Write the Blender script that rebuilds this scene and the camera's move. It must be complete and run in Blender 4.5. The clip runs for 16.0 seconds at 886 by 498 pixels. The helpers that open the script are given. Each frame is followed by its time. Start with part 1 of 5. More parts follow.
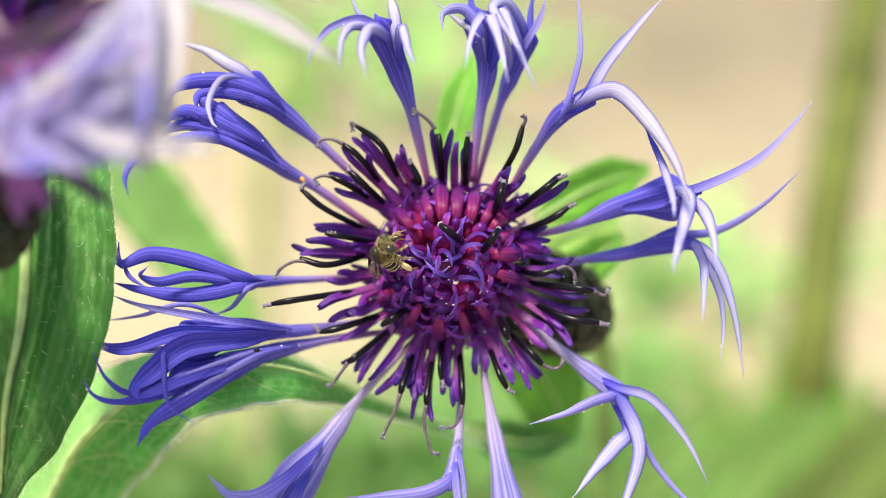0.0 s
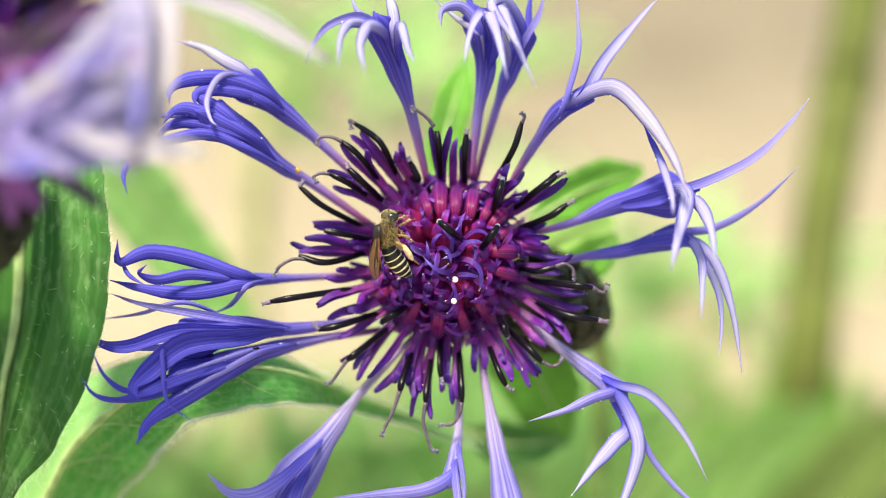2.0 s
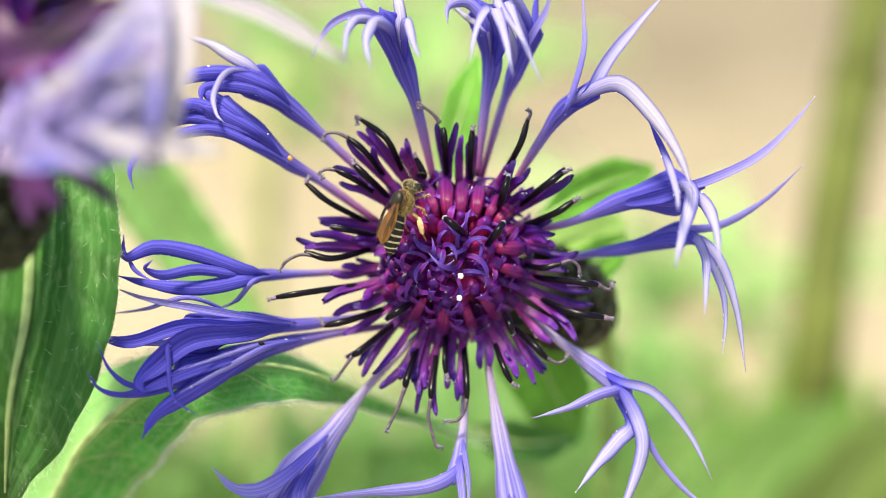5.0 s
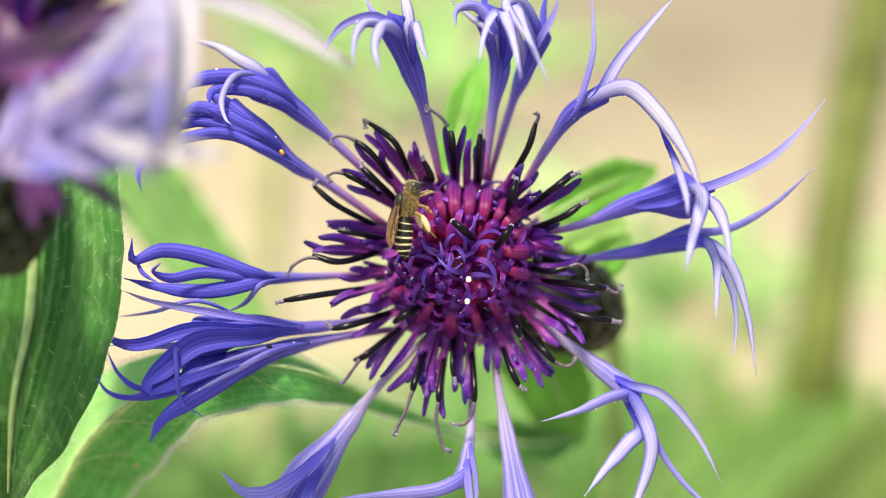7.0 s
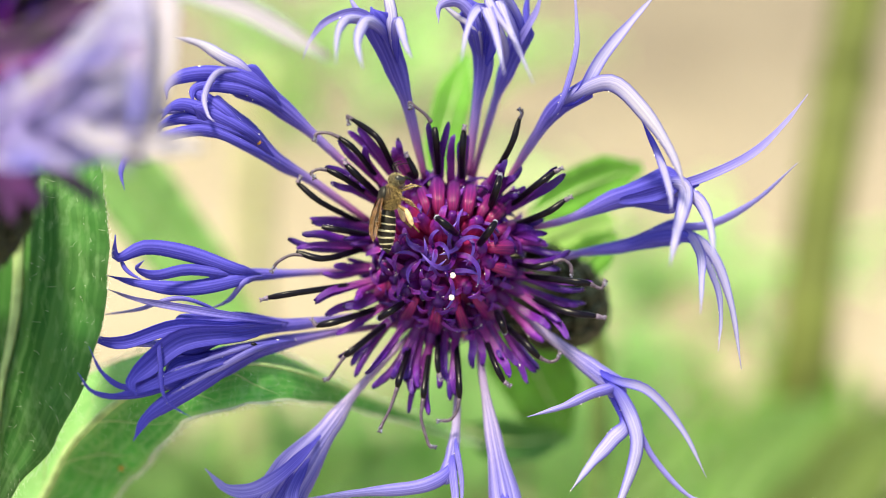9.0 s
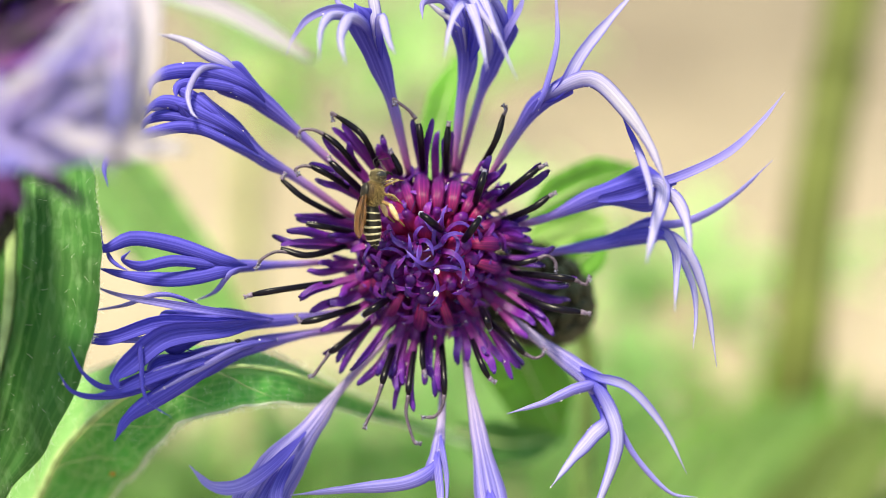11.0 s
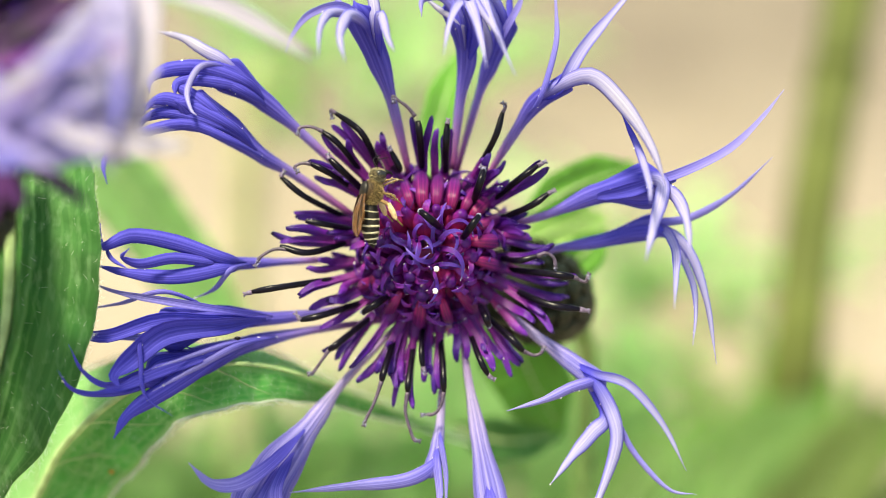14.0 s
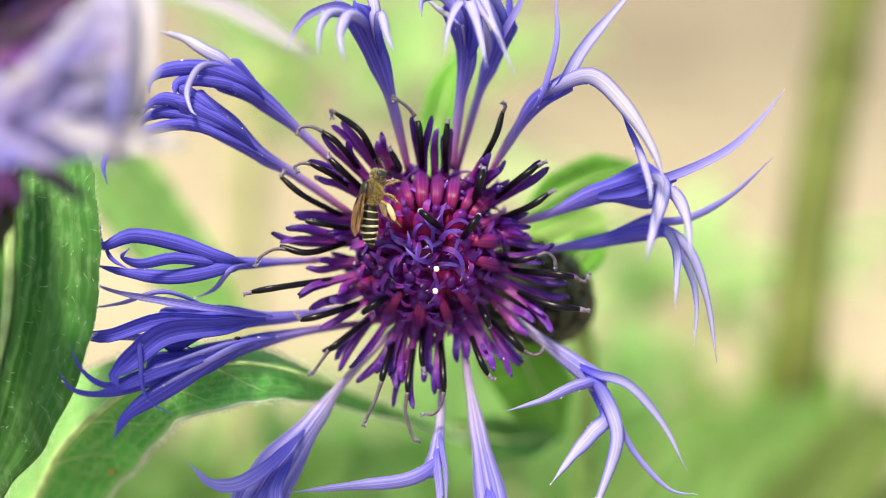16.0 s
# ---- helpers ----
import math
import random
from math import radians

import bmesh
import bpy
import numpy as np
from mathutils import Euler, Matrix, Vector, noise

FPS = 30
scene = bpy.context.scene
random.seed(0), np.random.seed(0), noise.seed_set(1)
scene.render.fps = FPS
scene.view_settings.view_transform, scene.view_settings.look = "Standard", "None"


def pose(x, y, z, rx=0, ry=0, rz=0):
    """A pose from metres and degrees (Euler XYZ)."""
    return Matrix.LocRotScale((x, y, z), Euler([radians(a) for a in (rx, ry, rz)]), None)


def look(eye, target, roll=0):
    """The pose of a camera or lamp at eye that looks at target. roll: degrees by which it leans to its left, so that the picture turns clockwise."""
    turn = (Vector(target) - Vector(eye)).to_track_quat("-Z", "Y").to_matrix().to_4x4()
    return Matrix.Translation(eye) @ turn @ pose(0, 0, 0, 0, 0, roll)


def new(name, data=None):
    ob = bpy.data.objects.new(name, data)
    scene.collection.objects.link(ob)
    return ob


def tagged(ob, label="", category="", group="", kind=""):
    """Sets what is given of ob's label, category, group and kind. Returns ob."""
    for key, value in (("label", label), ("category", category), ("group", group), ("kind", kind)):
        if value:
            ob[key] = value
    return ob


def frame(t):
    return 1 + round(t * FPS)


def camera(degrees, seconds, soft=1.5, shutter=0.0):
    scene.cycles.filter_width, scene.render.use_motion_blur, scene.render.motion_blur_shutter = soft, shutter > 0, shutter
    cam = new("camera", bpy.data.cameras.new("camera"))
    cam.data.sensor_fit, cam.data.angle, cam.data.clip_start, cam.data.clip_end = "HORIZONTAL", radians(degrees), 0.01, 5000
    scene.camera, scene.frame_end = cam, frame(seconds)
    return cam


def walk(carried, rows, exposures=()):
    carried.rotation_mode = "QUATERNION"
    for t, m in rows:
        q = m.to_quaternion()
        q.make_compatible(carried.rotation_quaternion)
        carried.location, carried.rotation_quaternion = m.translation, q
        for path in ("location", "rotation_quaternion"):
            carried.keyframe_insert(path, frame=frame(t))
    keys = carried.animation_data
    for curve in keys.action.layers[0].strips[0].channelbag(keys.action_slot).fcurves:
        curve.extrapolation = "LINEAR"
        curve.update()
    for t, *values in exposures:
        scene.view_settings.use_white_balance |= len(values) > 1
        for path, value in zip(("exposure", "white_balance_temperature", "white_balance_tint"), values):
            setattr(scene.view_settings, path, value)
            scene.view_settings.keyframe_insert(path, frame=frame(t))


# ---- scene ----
TILT = -25.0
EYE = 0.42
EXPOSURE, KELVIN, TINT = 1.56, 8350, -6
SPAN = 0.1034                       # from the lens to the heart of the flower
cam = camera(40.0, 16.0, soft=0.55)
cam.data.dof.use_dof = True         # a macro lens, wide open, focused on the flower
cam.data.dof.focus_distance = SPAN - 0.0025
cam.data.dof.aperture_fstop = cam.data.lens / 5.3
FIRST = pose(0, 0, EYE, 90 + TILT, 0, 0)
# the hand that holds the camera wavers: seconds, turn to the left, tilt up, in degrees
HELD = [
    (0, 0.000, 0.000),
    (0.5, -0.122, -0.041),
    (1, -0.122, 0.081),
    (1.5, -0.205, 0.041),
    (2, -0.285, 0.081),
    (2.5, 0.040, 0.144),
    (3, 0.020, 0.081),
    (3.5, 0.245, 0.266),
    (4, 0.162, 0.081),
    (6.5, 0.346, 0.000),
    (7, 0.366, 0.041),
    (7.5, 0.101, -0.041),
    (8, 0.080, -0.021),
    (8.5, -0.122, -0.061),
    (11, -0.694, 0.041),
    (11.5, -0.734, -0.020),
    (12, -0.774, -0.020),
    (12.5, -0.734, -0.020),
    (13, -0.714, -0.041),
    (13.5, -0.774, -0.061),
    (14, -0.734, -0.061),
    (14.5, -0.734, -0.061),
    (15, -0.673, -0.081),
    (15.5, -0.694, -0.061),
    (16, -0.734, -0.102),
]
walk(cam, [(t, pose(0, 0, EYE, 90 + TILT + up, 0, left)) for t, left, up in HELD],
     exposures=[(0.0, EXPOSURE, KELVIN, TINT), (8.5, EXPOSURE - 0.02, KELVIN, TINT), (11.0, EXPOSURE - 0.06, KELVIN, TINT), (16.0, EXPOSURE - 0.06, KELVIN, TINT)])

# ---- light ----
world = bpy.data.worlds.new("world")
scene.world = world
world.use_nodes = True
wn = world.node_tree.nodes
sky = wn.new("ShaderNodeTexSky")
sky.sky_type, sky.sun_disc = "NISHITA", False
SUN_UP, SUN_ROUND = 74.0, -118.0      # height, and turn from straight ahead (plus: to the right)
sky.sun_elevation, sky.sun_rotation = radians(SUN_UP), radians(SUN_ROUND)
sky.air_density, sky.dust_density = 1.0, 2.0
wn["Background"].inputs["Strength"].default_value = 0.12
world.node_tree.links.new(sky.outputs["Color"], wn["Background"].inputs["Color"])
sun = new("sun", bpy.data.lights.new("sun", "SUN"))
sun.data.energy, sun.data.angle, sun.data.color = 2.9, radians(12), (1.0, 0.95, 0.86)
_e, _a = radians(SUN_UP), radians(SUN_ROUND)
sun.matrix_world = look((math.cos(_e) * math.sin(_a), math.cos(_e) * math.cos(_a), math.sin(_e)), (0, 0, 0))

# ---- materials ----
def material(name, build):
    m = bpy.data.materials.new(name)
    m.use_nodes = True
    build(m.node_tree, m.node_tree.nodes["Principled BSDF"])
    return m


def node(tree, kind, **values):
    n = tree.nodes.new(kind)
    for key, value in values.items():
        n.inputs[key.replace("_", " ")].default_value = value
    return n


def ramp(tree, fac, stops):
    r = tree.nodes.new("ShaderNodeValToRGB")
    els = r.color_ramp.elements
    while len(els) < len(stops):
        els.new(0.5)
    for el, (at, col) in zip(els, stops):
        el.position, el.color = at, (*col, 1)
    tree.links.new(fac, r.inputs[0])
    return r.outputs["Color"]


def mixed(tree, fac, a, b, blend="MIX"):
    m = tree.nodes.new("ShaderNodeMix")
    m.data_type, m.blend_type = "RGBA", blend
    for socket, value in ((m.inputs[0], fac), (m.inputs[6], a), (m.inputs[7], b)):
        if isinstance(value, bpy.types.NodeSocket):
            tree.links.new(value, socket)
        elif isinstance(value, (int, float)):
            socket.default_value = value
        else:
            socket.default_value = (*value, 1)
    return m.outputs[2]


def grain(tree, scale, detail=4.0, stretch=None, coord="Object"):
    tc = tree.nodes.new("ShaderNodeTexCoord")
    n = node(tree, "ShaderNodeTexNoise", Scale=scale, Detail=detail)
    src = tc.outputs[coord]
    if stretch:
        mp = tree.nodes.new("ShaderNodeMapping")
        mp.inputs["Scale"].default_value = stretch
        tree.links.new(src, mp.inputs[0])
        src = mp.outputs[0]
    tree.links.new(src, n.inputs["Vector"])
    return n.outputs["Fac"]


def along(tree):
    """How far along its own length a petal or leaf goes, 0 to 1, and across."""
    tc = tree.nodes.new("ShaderNodeTexCoord")
    sep = tree.nodes.new("ShaderNodeSeparateXYZ")
    tree.links.new(tc.outputs["UV"], sep.inputs[0])
    return sep.outputs[1], sep.outputs[0]


def relief(tree, bsdf, height, strength, distance):
    b = node(tree, "ShaderNodeBump", Strength=strength, Distance=distance)
    tree.links.new(height, b.inputs["Height"])
    tree.links.new(b.outputs[0], bsdf.inputs["Normal"])
    return b.outputs[0]


def thin(tree, bsdf, colour, share, tint=None):
    """Lets light through a petal or a leaf."""
    tr = tree.nodes.new("ShaderNodeBsdfTranslucent")
    if tint:
        colour = mixed(tree, 1.0, colour, tint, "MULTIPLY")
    tree.links.new(colour, tr.inputs["Color"])
    mx = tree.nodes.new("ShaderNodeMixShader")
    mx.inputs[0].default_value = share
    tree.links.new(bsdf.outputs[0], mx.inputs[1])
    tree.links.new(tr.outputs[0], mx.inputs[2])
    tree.links.new(mx.outputs[0], tree.nodes["Material Output"].inputs["Surface"])


def petal_like(stops, streak=0.48, share=0.3, rough=0.58, down=0.06, edge=0.0):
    def build(tree, bsdf):
        v, u = along(tree)
        col = ramp(tree, v, stops)
        lines = grain(tree, 1.0, 3.0, (7.0, 0.5, 1.0), "UV")
        patch = grain(tree, 260.0, 3.0)
        veins = ramp(tree, grain(tree, 1.0, 2.0, (34.0, 0.8, 1.0), "UV"), [(0.36, (0.70, 0.68, 0.82)), (0.5, (1.0, 1.0, 1.0)), (0.64, (1.28, 1.26, 1.12))])
        dark = ramp(tree, lines, [(0.33, (0.42, 0.40, 0.66)), (0.5, (0.95, 0.95, 1.0)), (0.66, (1.75, 1.7, 1.25))])
        col = mixed(tree, streak, col, dark, "MULTIPLY")
        col = mixed(tree, min(1.0, streak * 1.3), col, veins, "MULTIPLY")
        col = mixed(tree, 0.25, col, ramp(tree, patch, [(0.3, (0.7, 0.7, 0.8)), (0.7, (1.2, 1.2, 1.15))]), "MULTIPLY")
        if edge:
            # bluer along both edges, leaving a painted highlight down the middle
            col = mixed(tree, edge, col, ramp(tree, u, [(0.0, (0.28, 0.27, 0.86)), (0.3, (1, 1, 1)), (0.7, (1, 1, 1)), (1.0, (0.28, 0.27, 0.86))]), "MULTIPLY")
        tree.links.new(col, bsdf.inputs["Base Color"])
        bsdf.inputs["Roughness"].default_value = rough
        bsdf.inputs["Specular IOR Level"].default_value = 0.14 if down else 0.3
        bsdf.inputs["Sheen Weight"].default_value = down
        bsdf.inputs["Sheen Roughness"].default_value = 0.4
        relief(tree, bsdf, grain(tree, 1.0, 2.0, (22.0, 0.6, 1.0), "UV"), 0.45, 0.00015)
        thin(tree, bsdf, col, share)
    return build


BLUE = material("cornflower_blue_petal", petal_like(
    [(0.0, (0.34, 0.05, 0.24)), (0.10, (0.36, 0.15, 0.42)), (0.22, (0.27, 0.19, 0.56)), (0.36, (0.15, 0.12, 0.55)), (0.55, (0.098, 0.085, 0.54)), (0.75, (0.082, 0.073, 0.52)), (1.0, (0.085, 0.075, 0.53))], 0.62, 0.36))
LILAC = material("lilac_petal", petal_like(
    [(0.0, (0.36, 0.20, 0.45)), (0.25, (0.44, 0.37, 0.62)), (0.5, (0.24, 0.215, 0.60)), (1.0, (0.165, 0.15, 0.58))], 0.8))
LOBE = material("blue_lobe", petal_like(
    [(0.0, (0.088, 0.078, 0.53)), (0.5, (0.092, 0.082, 0.56)), (1.0, (0.10, 0.09, 0.62))], 0.55, 0.36))
LILAC_LOBE = material("lilac_lobe", petal_like(
    [(0.0, (0.085, 0.075, 0.54)), (0.22, (0.12, 0.105, 0.58)), (0.5, (0.24, 0.21, 0.64)), (1.0, (0.34, 0.31, 0.72))]))
# pale down the middle: the highlight is put into the petal's colour
PALE_LOBE = material("highlit_pale_lobe", petal_like(
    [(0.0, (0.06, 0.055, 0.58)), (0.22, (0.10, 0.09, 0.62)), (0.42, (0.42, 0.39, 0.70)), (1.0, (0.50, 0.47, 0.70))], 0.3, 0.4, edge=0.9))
NEAR_LILAC = material("near_lilac_petal", petal_like(
    [(0.0, (0.22, 0.16, 0.48)), (0.5, (0.31, 0.26, 0.58)), (1.0, (0.40, 0.36, 0.66))]))
NEAR_PALE = material("near_pale_petal", petal_like(
    [(0.0, (0.30, 0.25, 0.52)), (0.5, (0.42, 0.38, 0.60)), (1.0, (0.48, 0.45, 0.63))], 0.3))
NEAR_WHITE = material("near_white_petal", petal_like(
    [(0.0, (0.42, 0.37, 0.58)), (0.5, (0.54, 0.49, 0.60)), (1.0, (0.57, 0.52, 0.60))], 0.15))
# colour whitened to stand for light from above on arching lobes
WHITE_LOBE = material("sunlit_white_lobe", petal_like(
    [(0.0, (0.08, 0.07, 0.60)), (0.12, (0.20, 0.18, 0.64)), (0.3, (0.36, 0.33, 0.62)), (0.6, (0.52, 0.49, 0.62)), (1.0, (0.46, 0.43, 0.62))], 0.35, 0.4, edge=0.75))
DISC = material("purple_disc_petal", petal_like(
    [(0.0, (0.26, 0.012, 0.18)), (0.35, (0.17, 0.011, 0.23)), (0.65, (0.12, 0.011, 0.25)), (1.0, (0.07, 0.010, 0.24))], 0.5, 0.2, 0.36, 0.0))
DISC_LIGHT = material("violet_disc_petal", petal_like(
    [(0.0, (0.40, 0.03, 0.20)), (0.4, (0.23, 0.028, 0.32)), (0.75, (0.17, 0.030, 0.38)), (1.0, (0.08, 0.016, 0.28))], 0.5, 0.22, 0.30, 0.0))
DISC_VIOLET = material("violet_strap_lobe", petal_like(
    [(0.0, (0.24, 0.012, 0.17)), (0.35, (0.15, 0.020, 0.29)), (0.7, (0.115, 0.020, 0.32)), (0.92, (0.040, 0.010, 0.18)), (1.0, (0.006, 0.002, 0.04))], 0.75, 0.28, 0.30, 0.0))
DISC_LOBE = material("dark_purple_lobe", petal_like(
    [(0.0, (0.15, 0.009, 0.18)), (0.35, (0.068, 0.008, 0.22)), (0.65, (0.036, 0.006, 0.16)), (1.0, (0.006, 0.002, 0.04))], 0.55, 0.15, 0.30, 0.0))
TUBE = material("pink_lilac_tube", petal_like(
    [(0.0, (0.28, 0.012, 0.11)), (0.4, (0.19, 0.012, 0.14)), (0.8, (0.115, 0.010, 0.18)), (1.0, (0.08, 0.008, 0.18))], 0.5, 0.3, 0.36, 0.0))
INNER = material("indigo_disc_petal", petal_like(
    [(0.0, (0.18, 0.010, 0.20)), (0.4, (0.06, 0.009, 0.22)), (0.7, (0.11, 0.045, 0.42)), (1.0, (0.20, 0.12, 0.58))], 0.5, 0.22, 0.36, 0.0))


def simple(col, rough=0.5, spec=0.4, vary=0.4, scale=900.0, bump=0.3, depth=0.00006, metal=0.0, coat=0.0, share=0.0):
    def build(tree, bsdf):
        g = grain(tree, scale, 4.0)
        lo, hi = [c * (1 - vary) for c in col], [c * (1 + vary) for c in col]
        c = ramp(tree, g, [(0.3, lo), (0.7, hi)])
        c = mixed(tree, 0.4, c, ramp(tree, grain(tree, scale / 7, 2.0), [(0.35, (0.75, 0.75, 0.75)), (0.65, (1.2, 1.2, 1.2))]), "MULTIPLY")
        tree.links.new(c, bsdf.inputs["Base Color"])
        bsdf.inputs["Roughness"].default_value = rough
        bsdf.inputs["Specular IOR Level"].default_value = spec
        bsdf.inputs["Metallic"].default_value = metal
        bsdf.inputs["Coat Weight"].default_value = coat
        relief(tree, bsdf, g, bump, depth)
        if share:
            thin(tree, bsdf, c, share)
    return build


ANTHER = material("black_anther", simple((0.003, 0.0015, 0.006), 0.3, 0.18, 0.5, 2500))
STYLE = material("grey_style", simple((0.085, 0.060, 0.095), 0.45, 0.3, 0.6, 3000))
STIGMA = material("pale_stigma", simple((0.15, 0.11, 0.18), 0.45, 0.3, 0.5, 3000))
TIP = material("bluish_pollen_tip", simple((0.20, 0.20, 0.30), 0.6, 0.3, 0.3, 3000))
POLLEN = material("white_pollen", simple((0.78, 0.76, 0.72), 0.8, 0.2, 0.15, 3000))
BUD = material("magenta_bud", petal_like(
    [(0.0, (0.42, 0.008, 0.10)), (0.4, (0.58, 0.032, 0.16)), (0.66, (0.50, 0.034, 0.20)), (0.82, (0.27, 0.020, 0.25)), (1.0, (0.11, 0.010, 0.22))], 0.3, 0.4, 0.25, 0.0))
THROAT = material("magenta_throat", petal_like(
    [(0.0, (0.32, 0.010, 0.10)), (0.3, (0.25, 0.014, 0.13)), (0.6, (0.18, 0.017, 0.20)), (0.85, (0.14, 0.016, 0.27)), (1.0, (0.10, 0.014, 0.27))], 0.75, 0.35, 0.30, 0.0))
BUD_DARK = material("purple_bud", petal_like(
    [(0.0, (0.20, 0.006, 0.10)), (0.5, (0.20, 0.010, 0.16)), (0.8, (0.12, 0.009, 0.19)), (1.0, (0.05, 0.006, 0.14))], 0.5, 0.3, 0.28, 0.0))
YOUNG = material("violet_bud", petal_like(
    [(0.0, (0.10, 0.006, 0.10)), (0.5, (0.06, 0.008, 0.14)), (1.0, (0.035, 0.008, 0.16))], 0.4, 0.2, 0.3, 0.0))
DOME_LOBE = material("deep_violet_lobe", petal_like(
    [(0.0, (0.36, 0.02, 0.22)), (0.35, (0.20, 0.02, 0.28)), (0.75, (0.10, 0.012, 0.26)), (1.0, (0.03, 0.006, 0.12))], 0.5, 0.22, 0.34, 0.0))
HEART_DARK = material("dark_purple_heart", simple((0.05, 0.008, 0.07), 0.5, 0.3, 0.6, 300))
CORE = material("magenta_flower_heart", simple((0.17, 0.006, 0.085), 0.32, 0.3, 0.6, 700, 0.8, 0.0004))
BRACT = material("dark_edged_bract", simple((0.011, 0.015, 0.006), 0.6, 0.3, 0.6, 600, 0.5, 0.0003))
FRINGE = material("black_bract_fringe", simple((0.02, 0.014, 0.01), 0.6, 0.2, 0.4, 900))
MITE = material("orange_mite", simple((0.50, 0.24, 0.035), 0.5, 0.5, 0.3, 4000))


def grain_vector(tree):
    """Object space, slightly warped."""
    tc = tree.nodes.new("ShaderNodeTexCoord")
    n = node(tree, "ShaderNodeTexNoise", Scale=350.0, Detail=2.0)
    tree.links.new(tc.outputs["Object"], n.inputs["Vector"])
    add = tree.nodes.new("ShaderNodeVectorMath")
    add.operation = "MULTIPLY_ADD"
    add.inputs[1].default_value = (0.0012, 0.0012, 0.0012)
    tree.links.new(n.outputs["Color"], add.inputs[0])
    tree.links.new(tc.outputs["Object"], add.inputs[2])
    return add.outputs[0]


def leafy(base, vein, hair=0.3, share=0.35, scale=1.0, bands=0.0, net=0.0, stripes=()):
    def build(tree, bsdf):
        v, u = along(tree)
        col = ramp(tree, grain(tree, 170 / scale, 5.0), [(0.3, [c * 0.65 for c in base]), (0.7, [c * 1.3 for c in base])])
        # soft lengthwise veins
        wave = node(tree, "ShaderNodeTexWave", Scale=1.1, Distortion=3.5, Detail=3.0)
        tc = tree.nodes.new("ShaderNodeTexCoord")
        mp = tree.nodes.new("ShaderNodeMapping")
        mp.inputs["Scale"].default_value = (2.6, 0.45, 1.0)
        tree.links.new(tc.outputs["UV"], mp.inputs[0])
        tree.links.new(mp.outputs[0], wave.inputs[0])
        veins = ramp(tree, wave.outputs["Fac"], [(0.0, (1, 1, 1)), (0.45, (0, 0, 0))])
        col = mixed(tree, veins, col, mixed(tree, 0.22, col, vein))
        if net:
            # a net of fine pale veins
            vor = node(tree, "ShaderNodeTexVoronoi", Scale=net)
            vor.feature = "DISTANCE_TO_EDGE"
            tree.links.new(grain_vector(tree), vor.inputs["Vector"])
            lines = ramp(tree, vor.outputs["Distance"], [(0.0, (0.24, 0.24, 0.24)), (0.10, (0, 0, 0))])
            col = mixed(tree, lines, col, vein)
        if bands:
            # broad pale bands that run the leaf's length
            soft = ramp(tree, grain(tree, 1.0, 1.5, (3.4, 0.2, 1.0), "UV"), [(0.38, (0, 0, 0)), (0.68, (bands, bands, bands))])
            col = mixed(tree, soft, col, vein)
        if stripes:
            # pale main veins at their places across the blade, and LEAF_BLUE's half painted sunlit
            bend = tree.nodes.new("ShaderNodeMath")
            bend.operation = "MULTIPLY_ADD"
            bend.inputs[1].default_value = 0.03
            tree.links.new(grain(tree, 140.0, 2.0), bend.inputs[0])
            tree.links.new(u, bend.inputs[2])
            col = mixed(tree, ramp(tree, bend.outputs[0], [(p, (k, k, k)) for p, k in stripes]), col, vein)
        # fine pale down
        down = ramp(tree, grain(tree, 1500 / scale, 2.0, (1.0, 0.35, 1.0)), [(0.5, (0, 0, 0)), (0.75, (1, 1, 1))])
        dn = tree.nodes.new("ShaderNodeMath")
        dn.operation = "MULTIPLY"
        dn.inputs[1].default_value = hair
        tree.links.new(down, dn.inputs[0])
        col = mixed(tree, dn.outputs[0], col, (0.38, 0.58, 0.32))
        tree.links.new(col, bsdf.inputs["Base Color"])
        bsdf.inputs["Roughness"].default_value = 0.62
        bsdf.inputs["Specular IOR Level"].default_value = 0.14 if down else 0.3
        bsdf.inputs["Sheen Weight"].default_value = 0.08
        relief(tree, bsdf, grain(tree, 420 / scale, 5.0), 0.6, 0.0004 * scale)
        thin(tree, bsdf, col, share, (0.86, 1.1, 0.60))
    return build


LEAF = material("downy_green_leaf", leafy((0.045, 0.15, 0.032), (0.12, 0.26, 0.08), 0.25, 0.35, 1.0, 0.5))
LEAF_BROAD = material("ribbed_downy_leaf", leafy((0.038, 0.152, 0.032), (0.15, 0.33, 0.11), 0.22, 0.35, 1.0, 0.25, 0.0,
    [(0.0, 0.6), (0.04, 0.15), (0.22, 0.05), (0.32, 0.3), (0.42, 0.05), (0.56, 0.3), (0.62, 0.0), (0.74, 0.0), (0.77, 0.85), (0.80, 0.1)]))
# midrib and rim are pale; the upper half is paler to stand for sunlight
LEAF_BLUE = material("bluish_half_sunlit_downy_leaf", leafy((0.095, 0.36, 0.082), (0.37, 0.58, 0.26), 0.36, 0.4, 1.0, 0.0, 600.0,
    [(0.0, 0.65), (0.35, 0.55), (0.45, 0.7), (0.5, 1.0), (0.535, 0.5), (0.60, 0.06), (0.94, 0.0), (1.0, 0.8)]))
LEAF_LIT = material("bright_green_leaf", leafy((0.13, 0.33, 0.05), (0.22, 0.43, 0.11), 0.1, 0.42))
RIB = material("pale_midrib", simple((0.44, 0.58, 0.27), 0.55, 0.3, 0.25, 700, 0.3, 0.0001, share=0.3))
STALK = material("ribbed_green_stalk", simple((0.15, 0.25, 0.07), 0.6, 0.3, 0.35, 400, 0.5, 0.0003))
FUZZ = material("silver_leaf_hair", simple((0.82, 0.86, 0.76), 0.6, 0.3, 0.1, 900, 0.0, share=0.5))
